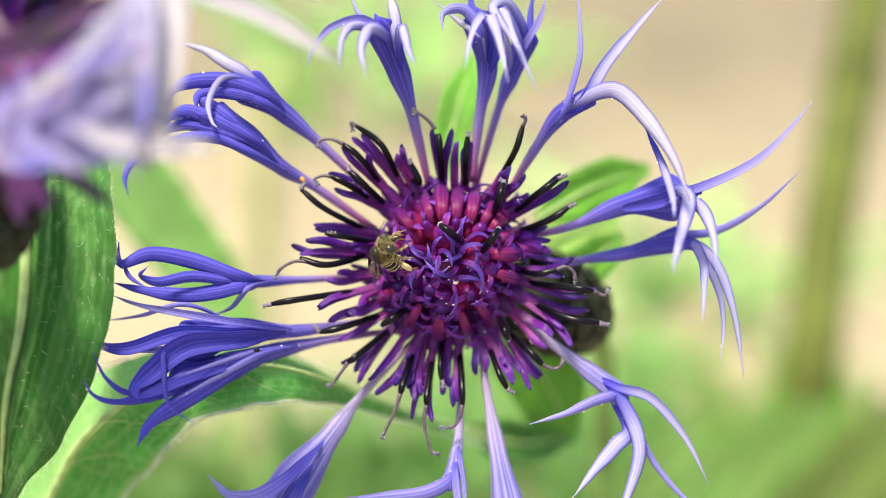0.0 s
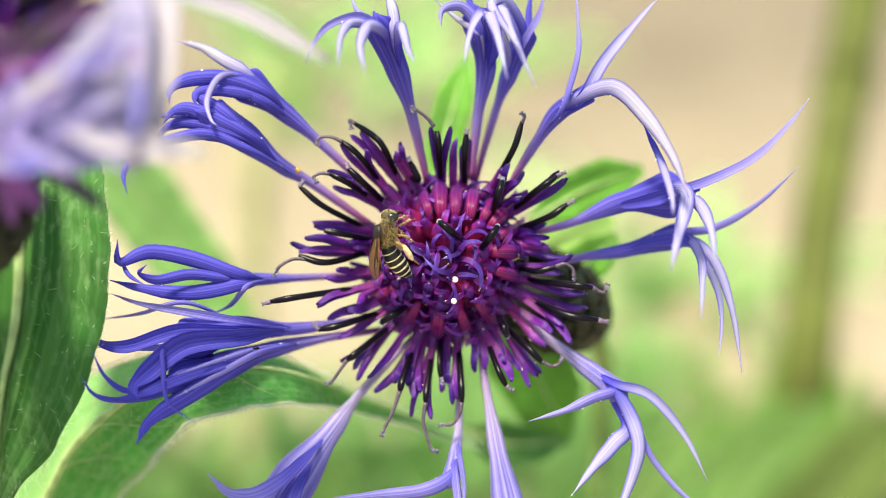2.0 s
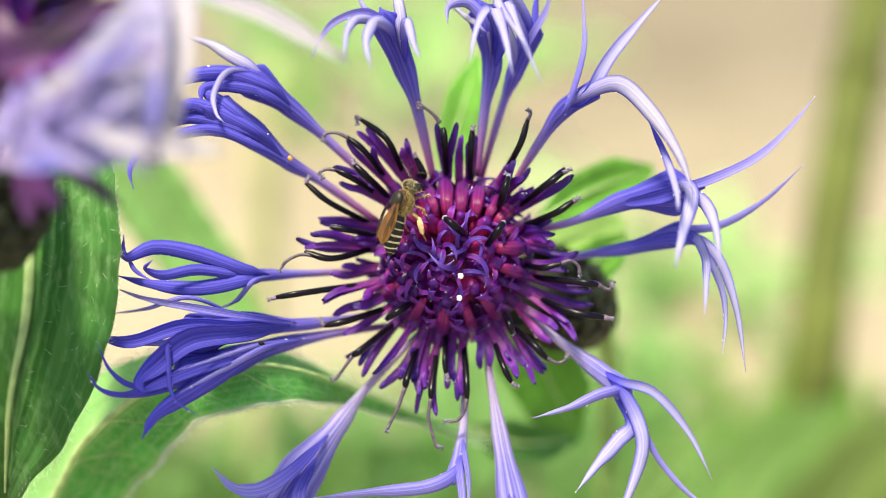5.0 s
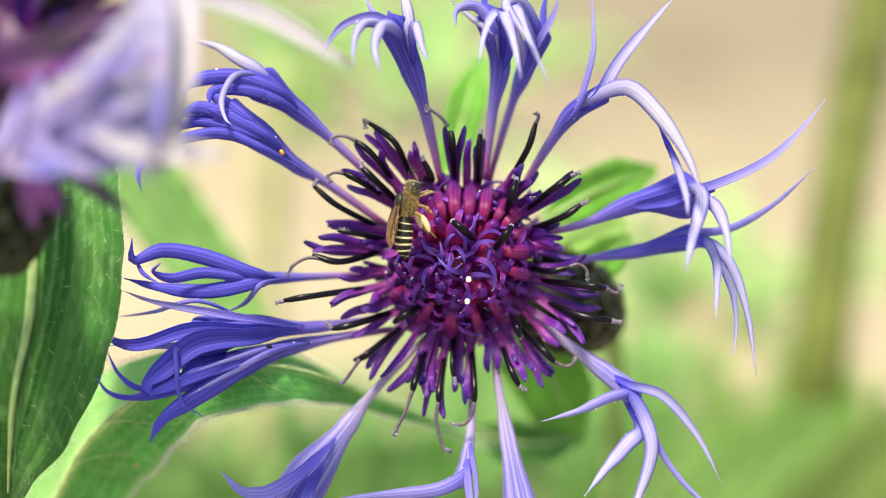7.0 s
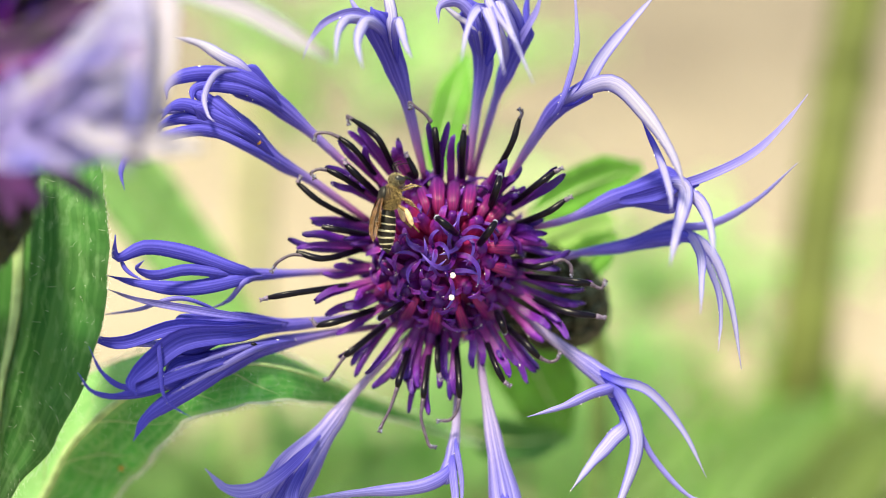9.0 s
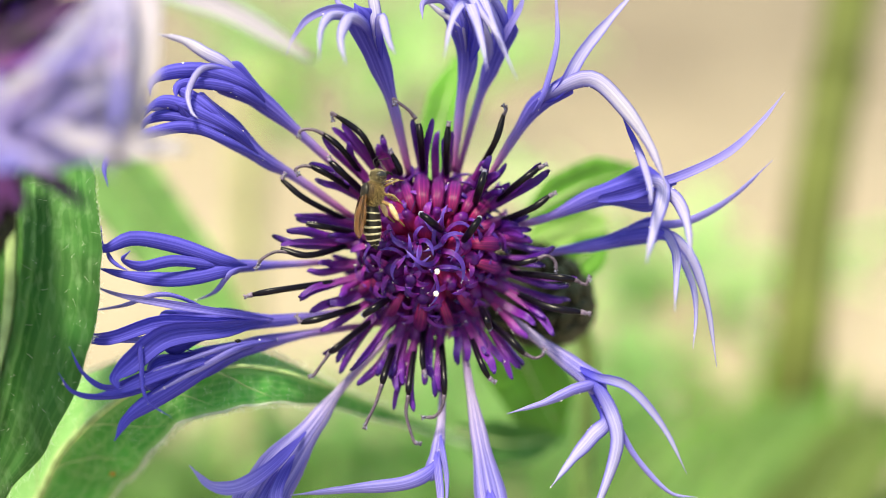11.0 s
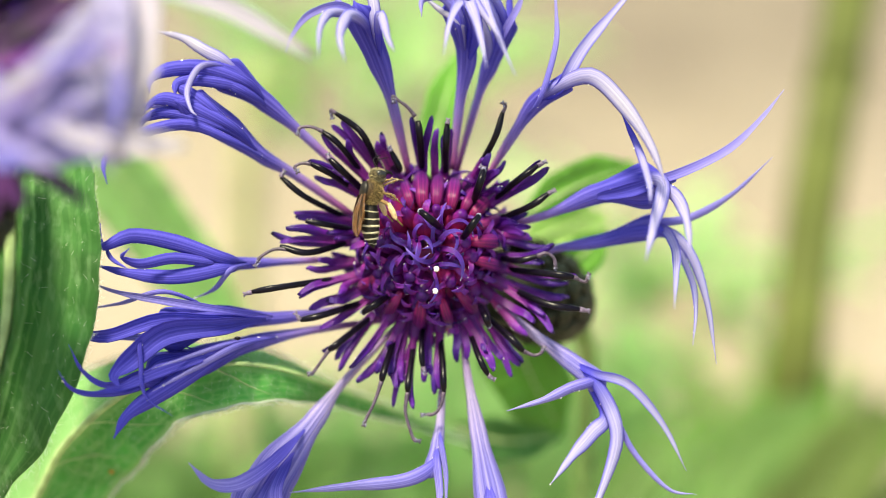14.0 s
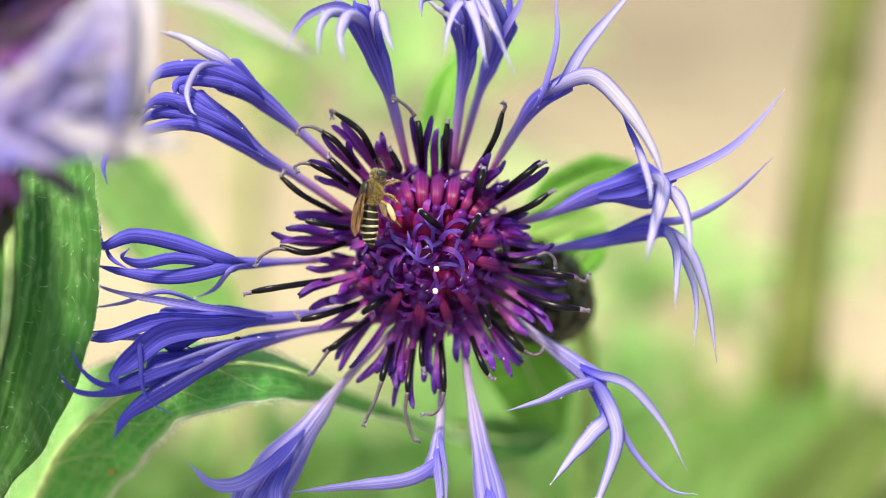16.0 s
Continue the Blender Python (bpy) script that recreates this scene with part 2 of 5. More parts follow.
# lit, pale and minty greens: sunlight put into the colour of shaded blades
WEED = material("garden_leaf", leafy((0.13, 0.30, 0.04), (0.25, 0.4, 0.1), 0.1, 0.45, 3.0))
WEED_LIT = material("sunlit_garden_leaf", leafy((0.46, 0.64, 0.25), (0.52, 0.68, 0.32), 0.1, 0.55, 3.0))
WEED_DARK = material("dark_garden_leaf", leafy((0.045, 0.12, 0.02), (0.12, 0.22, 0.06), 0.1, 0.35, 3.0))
WEED_PALE_LIT = material("sunlit_pale_garden_leaf", leafy((0.33, 0.54, 0.22), (0.43, 0.55, 0.27), 0.1, 0.5, 3.0))
WEED_MINT_LIT = material("sunlit_minty_garden_leaf", leafy((0.54, 0.70, 0.40), (0.60, 0.72, 0.46), 0.1, 0.6, 3.0))
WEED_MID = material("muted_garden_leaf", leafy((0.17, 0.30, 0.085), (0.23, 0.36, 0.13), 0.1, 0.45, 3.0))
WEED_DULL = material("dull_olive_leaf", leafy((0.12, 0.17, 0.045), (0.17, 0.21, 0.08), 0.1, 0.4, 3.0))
OLIVE = material("olive_stem", simple((0.115, 0.135, 0.032), 0.6, 0.3, 0.3, 60, 0.3, 0.001, share=0.25))
STRAW = material("dry_straw", simple((0.40, 0.39, 0.20), 0.7, 0.2, 0.3, 80, 0.3, 0.001))


def sandy(tree, bsdf):
    c = ramp(tree, grain(tree, 3.0, 6.0), [(0.3, (0.262, 0.208, 0.158)), (0.7, (0.350, 0.288, 0.226))])
    # the sand gives way to browner earth further off
    tc = tree.nodes.new("ShaderNodeTexCoord")
    sep = tree.nodes.new("ShaderNodeSeparateXYZ")
    tree.links.new(tc.outputs["Object"], sep.inputs[0])
    far = tree.nodes.new("ShaderNodeMath")
    far.operation = "MULTIPLY_ADD"
    far.inputs[1].default_value = 0.8
    tree.links.new(sep.outputs[1], far.inputs[0])
    aside = tree.nodes.new("ShaderNodeMath")
    aside.operation = "MULTIPLY_ADD"
    aside.inputs[1].default_value = 0.28
    tree.links.new(sep.outputs[0], aside.inputs[0])
    tree.links.new(grain(tree, 2.0, 3.0), aside.inputs[2])
    tree.links.new(aside.outputs[0], far.inputs[2])
    edge = node(tree, "ShaderNodeMapRange", From_Min=1.12, From_Max=1.75)
    tree.links.new(far.outputs[0], edge.inputs[0])
    earth = ramp(tree, grain(tree, 5.0, 5.0), [(0.3, (0.140, 0.108, 0.082)), (0.7, (0.195, 0.155, 0.120))])
    c = mixed(tree, edge.outputs[0], c, earth)
    c = mixed(tree, 0.5, c, ramp(tree, grain(tree, 160.0, 5.0), [(0.3, (0.6, 0.58, 0.55)), (0.7, (1.15, 1.15, 1.15))]), "MULTIPLY")
    tree.links.new(c, bsdf.inputs["Base Color"])
    bsdf.inputs["Roughness"].default_value = 0.9
    relief(tree, bsdf, grain(tree, 90.0, 6.0), 0.7, 0.01)



SOIL = material("dry_sandy_soil", sandy)

# ---- shapes ----
MM = 0.001


def part(name, bm, mat, parent=None, label=""):
    me = bpy.data.meshes.new(name)
    for f in bm.faces:
        f.smooth = True
    bm.to_mesh(me)
    bm.free()
    for m in (mat if isinstance(mat, (list, tuple)) else [mat]):
        me.materials.append(m)
    ob = new(name, me)
    ob.parent = parent
    if label:
        tagged(ob, label)
    return ob


def curve_through(points, n):
    """n points on a smooth line through the given ones."""
    p = [Vector(q) for q in points]
    p = [2 * p[0] - p[1]] + p + [2 * p[-1] - p[-2]]
    out, spans = [], len(p) - 3
    for i in range(n):
        s = i / (n - 1) * spans
        k = min(int(s), spans - 1)
        t = s - k
        a, b, c, d = p[k:k + 4]
        out.append(0.5 * (2 * b + (c - a) * t + (2 * a - 5 * b + 4 * c - d) * t * t + (3 * b - a - 3 * c + d) * t ** 3))
    return out


def profile(values, s):
    k = s * (len(values) - 1)
    i = min(int(k), len(values) - 2)
    t = k - i
    t = t * t * (3 - 2 * t)
    return values[i] * (1 - t) + values[i + 1] * t


def loft(bm, points, widths, thick, n=16, around=10, facing=(0, 0, 1), cup=0.0, twist=(0.0, 0.0), ribs=0, rib_depth=0.0, mat=0, tube=False, close=True):
    """A blade or a tube along a smooth line. widths: across, from base to tip; thick: the share of that, or with tube
    as list, in metres; cup: how far the edges rise; ribs: lengthwise folds. UV: across, along."""
    uv = bm.loops.layers.uv.verify()
    path = curve_through(points, n)
    rings = []
    for i, p in enumerate(path):
        s = i / (n - 1)
        tan = (path[min(i + 1, n - 1)] - path[max(i - 1, 0)]).normalized()
        side = tan.cross(Vector(facing))
        if side.length < 1e-4:
            side = tan.cross(Vector((0.3, 1, 0.2)))
        side.normalize()
        nor = side.cross(tan).normalized()
        a = radians(twist[0] + (twist[1] - twist[0]) * s)
        side, nor = side * math.cos(a) + nor * math.sin(a), nor * math.cos(a) - side * math.sin(a)
        w = profile(widths, s) / 2
        h = w if tube else max(min(thick, w * 0.8), 0.00002)
        ring = []
        for j in range(around):
            b = 2 * math.pi * j / around
            c, d = math.cos(b), math.sin(b)
            lift = cup * w * (c * c) + rib_depth * w * math.cos(ribs * math.pi * c)
            ring.append(bm.verts.new(p + side * (w * c) + nor * (h * d + lift)))
        rings.append(ring)
    for i in range(n - 1):
        for j in range(around):
            k = (j + 1) % around
            f = bm.faces.new((rings[i][j], rings[i][k], rings[i + 1][k], rings[i + 1][j]))
            f.material_index = mat
            for lp, (uu, vv) in zip(f.loops, ((j, i), (j + 1, i), (j + 1, i + 1), (j, i + 1))):
                across = math.cos(2 * math.pi * uu / around) * 0.5 + 0.5
                lp[uv].uv = (across, vv / (n - 1))
    if close:
        for ring in (rings[0][::-1], rings[-1]):
            f = bm.faces.new(ring)
            f.material_index = mat
            for lp in f.loops:
                lp[uv].uv = (0.5, 0.0 if ring is not rings[-1] else 1.0)
    return path


def ball(bm, centre, size, mat=0, turn=None, detail=2, rough=0.0, freq=1.0):
    m = Matrix.Translation(centre) @ (turn or Matrix.Identity(4)) @ Matrix.Diagonal((*size, 1))
    geom = bmesh.ops.create_icosphere(bm, subdivisions=detail, radius=1.0)
    for v in geom["verts"]:
        if rough:
            v.co *= 1 + rough * noise.noise(v.co * freq + Vector(centre) * 731)
        v.co = m @ v.co
        for f in v.link_faces:
            f.material_index = mat


def thing(name, m, label, category, group=""):
    ob = new(name)
    ob.empty_display_size = 0.01
    ob.matrix_basis = m
    return tagged(ob, label, category, group)


# The clump of flowers stands before the lens. Its own frame: x right, y up, z towards the lens, from the heart of the large flower.
STAND = FIRST @ pose(0.00029, -0.00140, -SPAN)


def mm(*p):
    return Vector(p) * MM


def line(flat, near, tip):
    """A line given flat, in millimetres, that goes from one nearness to another."""
    n = len(flat) // 2
    d = SPAN / MM
    out = []
    for i in range(n):
        w = near + (tip - near) * (i / (n - 1)) ** 1.3
        out.append(mm(flat[2 * i] * (d - w) / d, flat[2 * i + 1] * (d - w) / d, w))
    return out


RAYS = []


def ray_floret(parent, flat, widths, near, far, lobes, lilac=False):
    """One outer floret: a slender trumpet, and the long lobes into which it splits."""
    bm = bmesh.new()
    body = line(flat, near, far)
    fine = curve_through(body, 40)
    body.append(body[-1] + (fine[-1] - fine[-3]).normalized() * widths[-1] * 0.7 * MM - Vector((0, 0, 0.0009)))
    loft(bm, body, [w * MM for w in (widths[0] * 0.8, widths[1] * 0.85, *widths[2:], widths[-1] * 0.05)], 0.00030, 30, 40, cup=-0.5, ribs=5, rib_depth=0.07)
    ob = part("ray_floret", bm, LILAC if lilac else BLUE, parent, "pale lilac trumpet floret" if lilac else "blue-violet trumpet floret")
    RAYS.append(ob)
    for kind, wide, tip, path in lobes:
        bm = bmesh.new()
        wide *= MM
        way = line(path, far, tip)
        # a lobe grows out of the trumpet's wall, well below its mouth
        root = min(fine, key=lambda q: (q - way[0]).length)
        root = fine[max(fine.index(root) - 12, 0)]
        if (root - way[0]).length < (0.0072 if len(flat) > 8 else 0.0052):
            way = [root.lerp(way[0], 0.15) - Vector((0, 0, 0.0004))] + way
        way = [q + Vector((0, 0, 0.0004 * min(1.0, k / 2))) for k, q in enumerate(way)]
        loft(bm, way, [wide * 0.12, wide * 0.75, wide, wide * 0.9, wide * 0.5, wide * 0.06], 0.00008, 24, 12, cup=random.choice((-0.6, -0.45, 0.5)),
             twist=(random.uniform(-15, 15), random.uniform(-40, 40)), ribs=2, rib_depth=0.05)
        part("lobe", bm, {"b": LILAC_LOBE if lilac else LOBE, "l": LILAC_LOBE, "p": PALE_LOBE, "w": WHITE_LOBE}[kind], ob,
             {"b": "", "l": "lilac lobe", "p": "pale lavender lobe with a painted highlight", "w": "whitish lobe with painted sunlight"}[kind])
    return ob

# ---- the large cornflower ----
def height_at(r):
    """How near the lens the crown of florets stands, in millimetres, at a distance from its middle."""
    return min(-0.7, -2.0 + 0.25 * max(0.0, r - 5.0))


def at_height(u, v, high):
    """A place given flat in millimetres, lifted towards the lens."""
    k = 1 - high * MM / SPAN
    return mm(u * k, v * k, high)


def rim_floret(parent, throat, lobes, anther=None, style=None, sink=0.0):
    """One open floret of the crown: a magenta tube that swells to its throat, strap lobes with blunt dark ends,
    and where it has them a black anther tube and the style that grows out of it."""
    lift = random.uniform(-0.9, 0.5) - sink
    tu, tv = throat
    r = math.hypot(tu, tv)
    out = Vector((tu, tv, 0)).normalized()
    acr = Vector((-out.y, out.x, 0))
    thr = at_height(tu, tv, height_at(r) + lift - 1.5)
    base = mm(0.4, 0.3, -4.6) + out * 2.2 * MM
    bm = bmesh.new()
    w = random.uniform(0.9, 1.1) * MM
    loft(bm, [base, base.lerp(thr, 0.5) + Vector((0, 0, 0.5 * MM)), thr], [w * 0.8, w * 0.8, w * 1.0, w * 1.3, w * 1.15, w * 0.5], 0, 16, 10, tube=True)
    ob = part("disc_floret", bm, TUBE, parent)
    for u, v, kind in lobes:
        tip = at_height(u, v, height_at(math.hypot(u, v)) + lift + random.uniform(-0.9, 0.7))
        go = tip - thr
        side = Vector((-go.y, go.x, 0)).normalized()
        bow = side * random.uniform(-0.07, 0.07) * go.length + Vector((0, 0, random.uniform(0.1, 0.6) * MM))
        way = [thr.lerp(base, 0.35) + Vector((0, 0, 0.4 * MM)), thr.lerp(tip, 0.35) + bow * 0.8, thr.lerp(tip, 0.72) + bow, tip,
               tip + go.normalized() * 0.15 * MM + side * random.uniform(-0.2, 0.2) * MM + Vector((0, 0, random.choice((-0.35, 0.4)) * MM))]
        lw = random.uniform(0.62, 0.88) * MM * (1.1 if kind == "l" else 1.0)
        bm = bmesh.new()
        loft(bm, way, [lw * 0.7, lw * 0.95, lw, lw * 0.9, lw * 0.72, lw * 0.42, lw * 0.06], 0.00010, 20, 10, cup=random.choice((0.55, 0.7, -0.45)),
             twist=(random.uniform(-25, 25), random.uniform(-45, 45)), ribs=1, rib_depth=0.05)
        part("lobe", bm, {"d": DISC_LOBE, "v": DISC_VIOLET, "l": DISC_LIGHT}[kind], ob)
    if anther:
        bm = bmesh.new()
        pts = [thr.lerp(base, 0.1)] + [at_height(u, v, height_at(math.hypot(u, v)) + lift + 0.8) for u, v in anther[1:]]
        rod = random.uniform(0.50, 0.60) * MM
        loft(bm, pts, [rod * 0.8, rod, rod * 1.02, rod, rod * 1.06, rod * 0.98, rod * 0.7], 0, 24, 10, tube=True, ribs=3, rib_depth=0.12, twist=(0, random.uniform(-60, 60)))
        part("anther_tube", bm, ANTHER, ob, "glossy black anther tube")
    if style:
        bm = bmesh.new()
        pts = [at_height(u, v, height_at(math.hypot(u, v)) + lift + 0.9) for u, v in style]
        short = len(style) == 2
        rod = 0.36 * MM
        loft(bm, pts, [rod * 1.3, rod * 1.1, rod * 0.7] if short else [rod * 1.1, rod * 0.85, rod * 0.75, rod * 0.8, rod * 0.9, rod * 0.5], 0, 6 if short else 22, 8, tube=True)
        # the forked end, and pollen that clings to it
        end, before = pts[-1], pts[-2]
        go = (end - before).normalized()
        side = Vector((-go.y, go.x, 0))
        for s in (-1, 1):
            loft(bm, [end - go * 0.1 * MM, end + (go * 0.16 + side * s * 0.10) * MM, end + (go * 0.12 + side * s * 0.22) * MM], [rod * 0.6, rod * 0.5, rod * 0.25], 0, 6, 6, tube=True)
        stig = part("stigma", bm, STIGMA if short else STYLE, ob, "pale forked stigma" if short else "greyish curled style")
        bm = bmesh.new()
        for k in range(9 if short else 14):
            q = (end.lerp(before, random.random() ** 2 * 0.7)) + Vector((random.uniform(-1, 1), random.uniform(-1, 1), random.uniform(0, 1))) * rod * 0.5
            d = rod * random.uniform(0.10, 0.24)
            ball(bm, q, (d, d, d), detail=1, rough=0.4, freq=3)
        part("pollen", bm, TIP, stig, "whitish pollen")
    return ob


def inner_floret(parent, az, polar, size, young):
    """A floret of the dome: a swollen magenta throat with pointed lobes that curl from its mouth; young ones are violet curls."""
    go = Vector((math.cos(az) * math.sin(polar), math.sin(az) * math.sin(polar), math.cos(polar)))
    acr = go.cross(Vector((0.2, 0.3, 1))).normalized()
    oth = go.cross(acr)
    heart = mm(0.2, 0.3, -4.4)
    base = heart + go * 3.2 * MM
    top = base + go * ((2.4 if young else 2.5) + 0.8 * size) * MM
    bm = bmesh.new()
    w = (0.8 if young else random.uniform(1.5, 2.0)) * size * MM
    ripe = random.random() < 0.55 + 0.5 * math.cos(az - 0.9)
    loft(bm, [base, base.lerp(top, 0.35), base.lerp(top, 0.7), top], [w * 0.55, w * 0.8, w * 1.0, w * 0.6, w * 0.12] if young else [w * 0.55, w * 0.8, w * 1.0, w * 0.85, w * 0.45], 0, 14, 12, tube=True, facing=acr)
    ob = part("disc_floret", bm, YOUNG if young else BUD if ripe else BUD_DARK, parent)
    spin = random.choice((-1, 1, 1))
    count = random.choice((3, 4, 5)) if young else random.choice((1, 1, 2)) if ripe else random.choice((3, 4))
    for k in range(count):
        b = k * 2 * math.pi / count + random.uniform(-0.5, 0.5)
        outw = acr * math.cos(b) + oth * math.sin(b)
        ln = (random.uniform(2.2, 3.9) if young else random.uniform(1.1, 2.3) * (0.55 + 0.6 * polar)) * size * MM
        p0 = top + outw * w * 0.25 - go * 0.5 * MM
        swing = outw.cross(go) * spin
        d0 = go * 0.9 + outw * (0.8 if young else 0.6)
        d1 = (swing * random.uniform(0.6, 1.2) - outw * random.uniform(-0.3, 0.5) - go * random.uniform(0.3, 0.7)) if young else \
            (outw * random.uniform(0.4, 1.0) + swing * random.uniform(-0.6, 0.6) - go * random.uniform(-0.1, 0.7))
        way, p = [p0], p0
        for q in range(1, 7):
            f = q / 6
            p = p + (d0 * (1 - f) + d1 * f).normalized() * ln / 6
            way.append(p)
        bm = bmesh.new()
        lw = (random.uniform(0.32, 0.58) if young else random.uniform(0.40, 0.66)) * MM
        loft(bm, way, [lw * 0.9, lw, lw * 0.95, lw * 0.8, lw * 0.5, lw * 0.08], 0.00008, 18, 10, cup=0.65, facing=go + outw * 0.3, ribs=1, rib_depth=0.05)
        part("lobe", bm, INNER if young else random.choice((DISC_LIGHT, DISC_LIGHT, DISC_VIOLET, DOME_LOBE, DISC_LOBE)), ob)
    return ob


def involucre(parent, centre, axis, size):
    """The scaly cup behind the florets."""
    turn = Vector(axis).to_track_quat("Z", "Y").to_matrix().to_4x4()
    bm = bmesh.new()
    ball(bm, (0, 0, 0), (size * 0.82, size * 0.82, size * 1.1), 0, detail=3)
    ob = part("involucre", bm, BRACT, parent, "dark green scaly cup of fringed bracts")
    ob.matrix_basis = Matrix.Translation(centre) @ turn
    fringe = bmesh.new()
    for ring in range(6):
        z = -0.95 + ring * 0.33
        for k in range(11):
            a = 2 * math.pi * (k + 0.5 * (ring % 2)) / 11
            r = math.sqrt(max(0.05, 1 - (z * 0.8) ** 2)) * size * 0.86
            out = Vector((math.cos(a), math.sin(a), 0))
            p0 = out * r + Vector((0, 0, z * size))
            p1 = out * (r * 1.05 + 0.0002) + Vector((0, 0, (z + 0.25) * size))
            p2 = out * (r * 1.02) + Vector((0, 0, (z + 0.5) * size))
            bm = bmesh.new()
            w = size * 0.5
            loft(bm, [p0, p1, p2], [w, w * 1.0, w * 0.75, w * 0.15], 0.0002, 7, 8, facing=out, cup=-0.3)
            part("bract", bm, BRACT, ob)
            for h in range(7):
                e = (h - 3) / 3
                q = p1.lerp(p2, 0.5 + 0.5 * (1 - abs(e))) + out.cross(Vector((0, 0, 1))) * e * w * 0.36
                loft(fringe, [q, q + Vector((0, 0, 0.0006)) + out * 0.0004 + out.cross(Vector((0, 0, 1))) * e * 0.0006], [0.00014, 0.00004], 0, 2, 4, tube=True)
    tagged(part("bract_fringe", fringe, FRINGE, ob, "black bristly fringe"), kind="stuff")
    return ob


flower = thing("cornflower", STAND, "blue-violet cornflower in full bloom with a purple centre", "flower", "cornflowers")
bm = bmesh.new()
ball(bm, mm(0.5, 0.2, -5.2), (0.0052, 0.0052, 0.0046), detail=4, rough=0.10, freq=9.0)
part("flower_heart", bm, CORE, flower, "magenta heart of the flower")
involucre(flower, mm(11.2, -4.4, -15), (-0.62, 0.3, 0.72), 0.0052)
bm = bmesh.new()
loft(bm, [mm(13, -5.5, -19), mm(17, -9, -30), mm(19, -30, -48), mm(16, -160, -90), mm(10, -400, -200)], [0.002, 0.0022, 0.0025, 0.003], 0, 40, 10, tube=True)
part("stalk", bm, STALK, flower, "ribbed green stalk")

random.seed(7)
ray_floret(flower, (-6.19, 6.05, -10.51, 10.13, -13.87, 13.01, -16.66, 15.12), (0.77, 0.96, 1.73, 3.26), -3, 1, [
    ("b", 1.39, 3, (-15.31, 14.45, -18.67, 15.65, -21.55, 15.65, -23.23, 14.83, -23.33, 13.58)),
    ("w", 1.15, -3, (-16.75, 16.13, -18.67, 17.23, -20.59, 18.29, -22.9, 18.82)),
    ("p", 0.62, 5, (-16.75, 15.65, -18.91, 15.89, -20.11, 13.97, -19.87, 12.29, -19.3, 11.66)),
    ("b", 1.34, 2, (-15.79, 14.21, -18.67, 14.83, -20.98, 14.54, -21.17, 13.25)),
    ("b", 1.25, 0, (-15.31, 13.73, -17.71, 14.93, -20.11, 15.41, -21.79, 14.93)),
])
ray_floret(flower, (-5.95, 2.93, -10.99, 6.53, -13.87, 8.21, -17.23, 10.85, -19.39, 12.05), (0.77, 0.96, 1.34, 2.69, 3.74), -4, 2, [
    ("b", 1.34, 3, (-16.75, 10.85, -21.07, 13.01, -22.99, 13.01, -23.86, 11.81)),
    ("b", 1.01, 5, (-16.27, 9.41, -19.63, 10.85, -22.51, 10.7, -25.87, 9.41, -27.22, 7.73, -26.93, 5.95)),
    ("b", 1.06, 2, (-17.23, 10.61, -21.55, 11.95, -23.71, 11.47, -24.19, 10.37)),
    ("l", 0.48, -2, (-19.63, 12.29, -23.47, 12.53, -26.35, 12.58, -28.85, 12.38)),
    ("b", 1.15, 1, (-17.71, 11.81, -19.87, 13.49, -20.98, 14.06, -21.26, 13.87)),
])
ray_floret(flower, (-1.49, 6.77, -2.83, 12.53, -4.03, 16.37, -5.47, 19.97), (0.77, 1.15, 2.02, 2.69), -3, 3, [
    ("l", 0.67, 5, (-5.23, 19.49, -7.15, 20.93, -9.79, 20.21, -11.23, 18.53, -11.86, 16.94)),
    ("p", 0.86, 11, (-5.71, 19.73, -7.87, 20.45, -8.88, 19.25, -9.07, 16.61)),
    ("p", 1.06, 11, (-4.99, 19.25, -6.43, 20.21, -7.25, 18.53, -6.82, 16.18)),
    ("w", 1.06, 0, (-4.27, 19.25, -4.42, 21.17, -4.75, 22.61, -4.99, 24.05)),
    ("p", 0.86, 9, (-4.03, 18.77, -3.79, 20.21, -3.22, 18.29, -2.64, 17.04)),
    ("l", 0.48, 0, (-6.67, 20.45, -7.63, 21.65, -8.21, 23.33)),
])
ray_floret(flower, (2.26, 7.01, 2.83, 12.53, 3.5, 16.85, 2.69, 20.69), (0.67, 1.06, 1.82, 2.59), -4, 1, [
    ("w", 0.62, -1, (2.93, 19.25, 1.01, 20.69, -1.15, 22.51)),
    ("p", 0.96, 10, (3.89, 19.25, 3.17, 21.17, 2.21, 19.73, 1.49, 16.75)),
    ("l", 0.96, 2, (2.93, 19.73, 1.49, 21.65, -0.19, 21.41, -0.34, 19.97)),
    ("p", 1.15, 10, (4.37, 18.77, 3.65, 21.17, 4.37, 19.25, 5.18, 15.65)),
    ("b", 1.01, 0, (2.93, 19.25, 2.21, 21.65, 1.97, 23.57)),
])
ray_floret(flower, (2.54, 6.77, 4.37, 13.01, 5.42, 15.89, 6.77, 19.25), (0.67, 0.86, 1.54, 2.21), -5, -1, [
    ("p", 1.06, 10, (6.29, 18.29, 4.85, 21.65, 5.57, 19.73, 7.63, 14.93)),
    ("p", 0.96, 9, (6.77, 19.25, 5.33, 22.13, 3.89, 21.89, 5.57, 19.25, 6.53, 17.81)),
    ("l", 0.67, 0, (6.77, 18.77, 7.97, 20.93, 8.45, 22.85)),
    ("b", 0.67, -2, (7.01, 18.77, 7.15, 21.41, 7.49, 23.57)),
    ("w", 0.96, 2, (5.33, 17.81, 4.37, 20.21, 4.37, 22.61, 4.85, 24.05)),
])
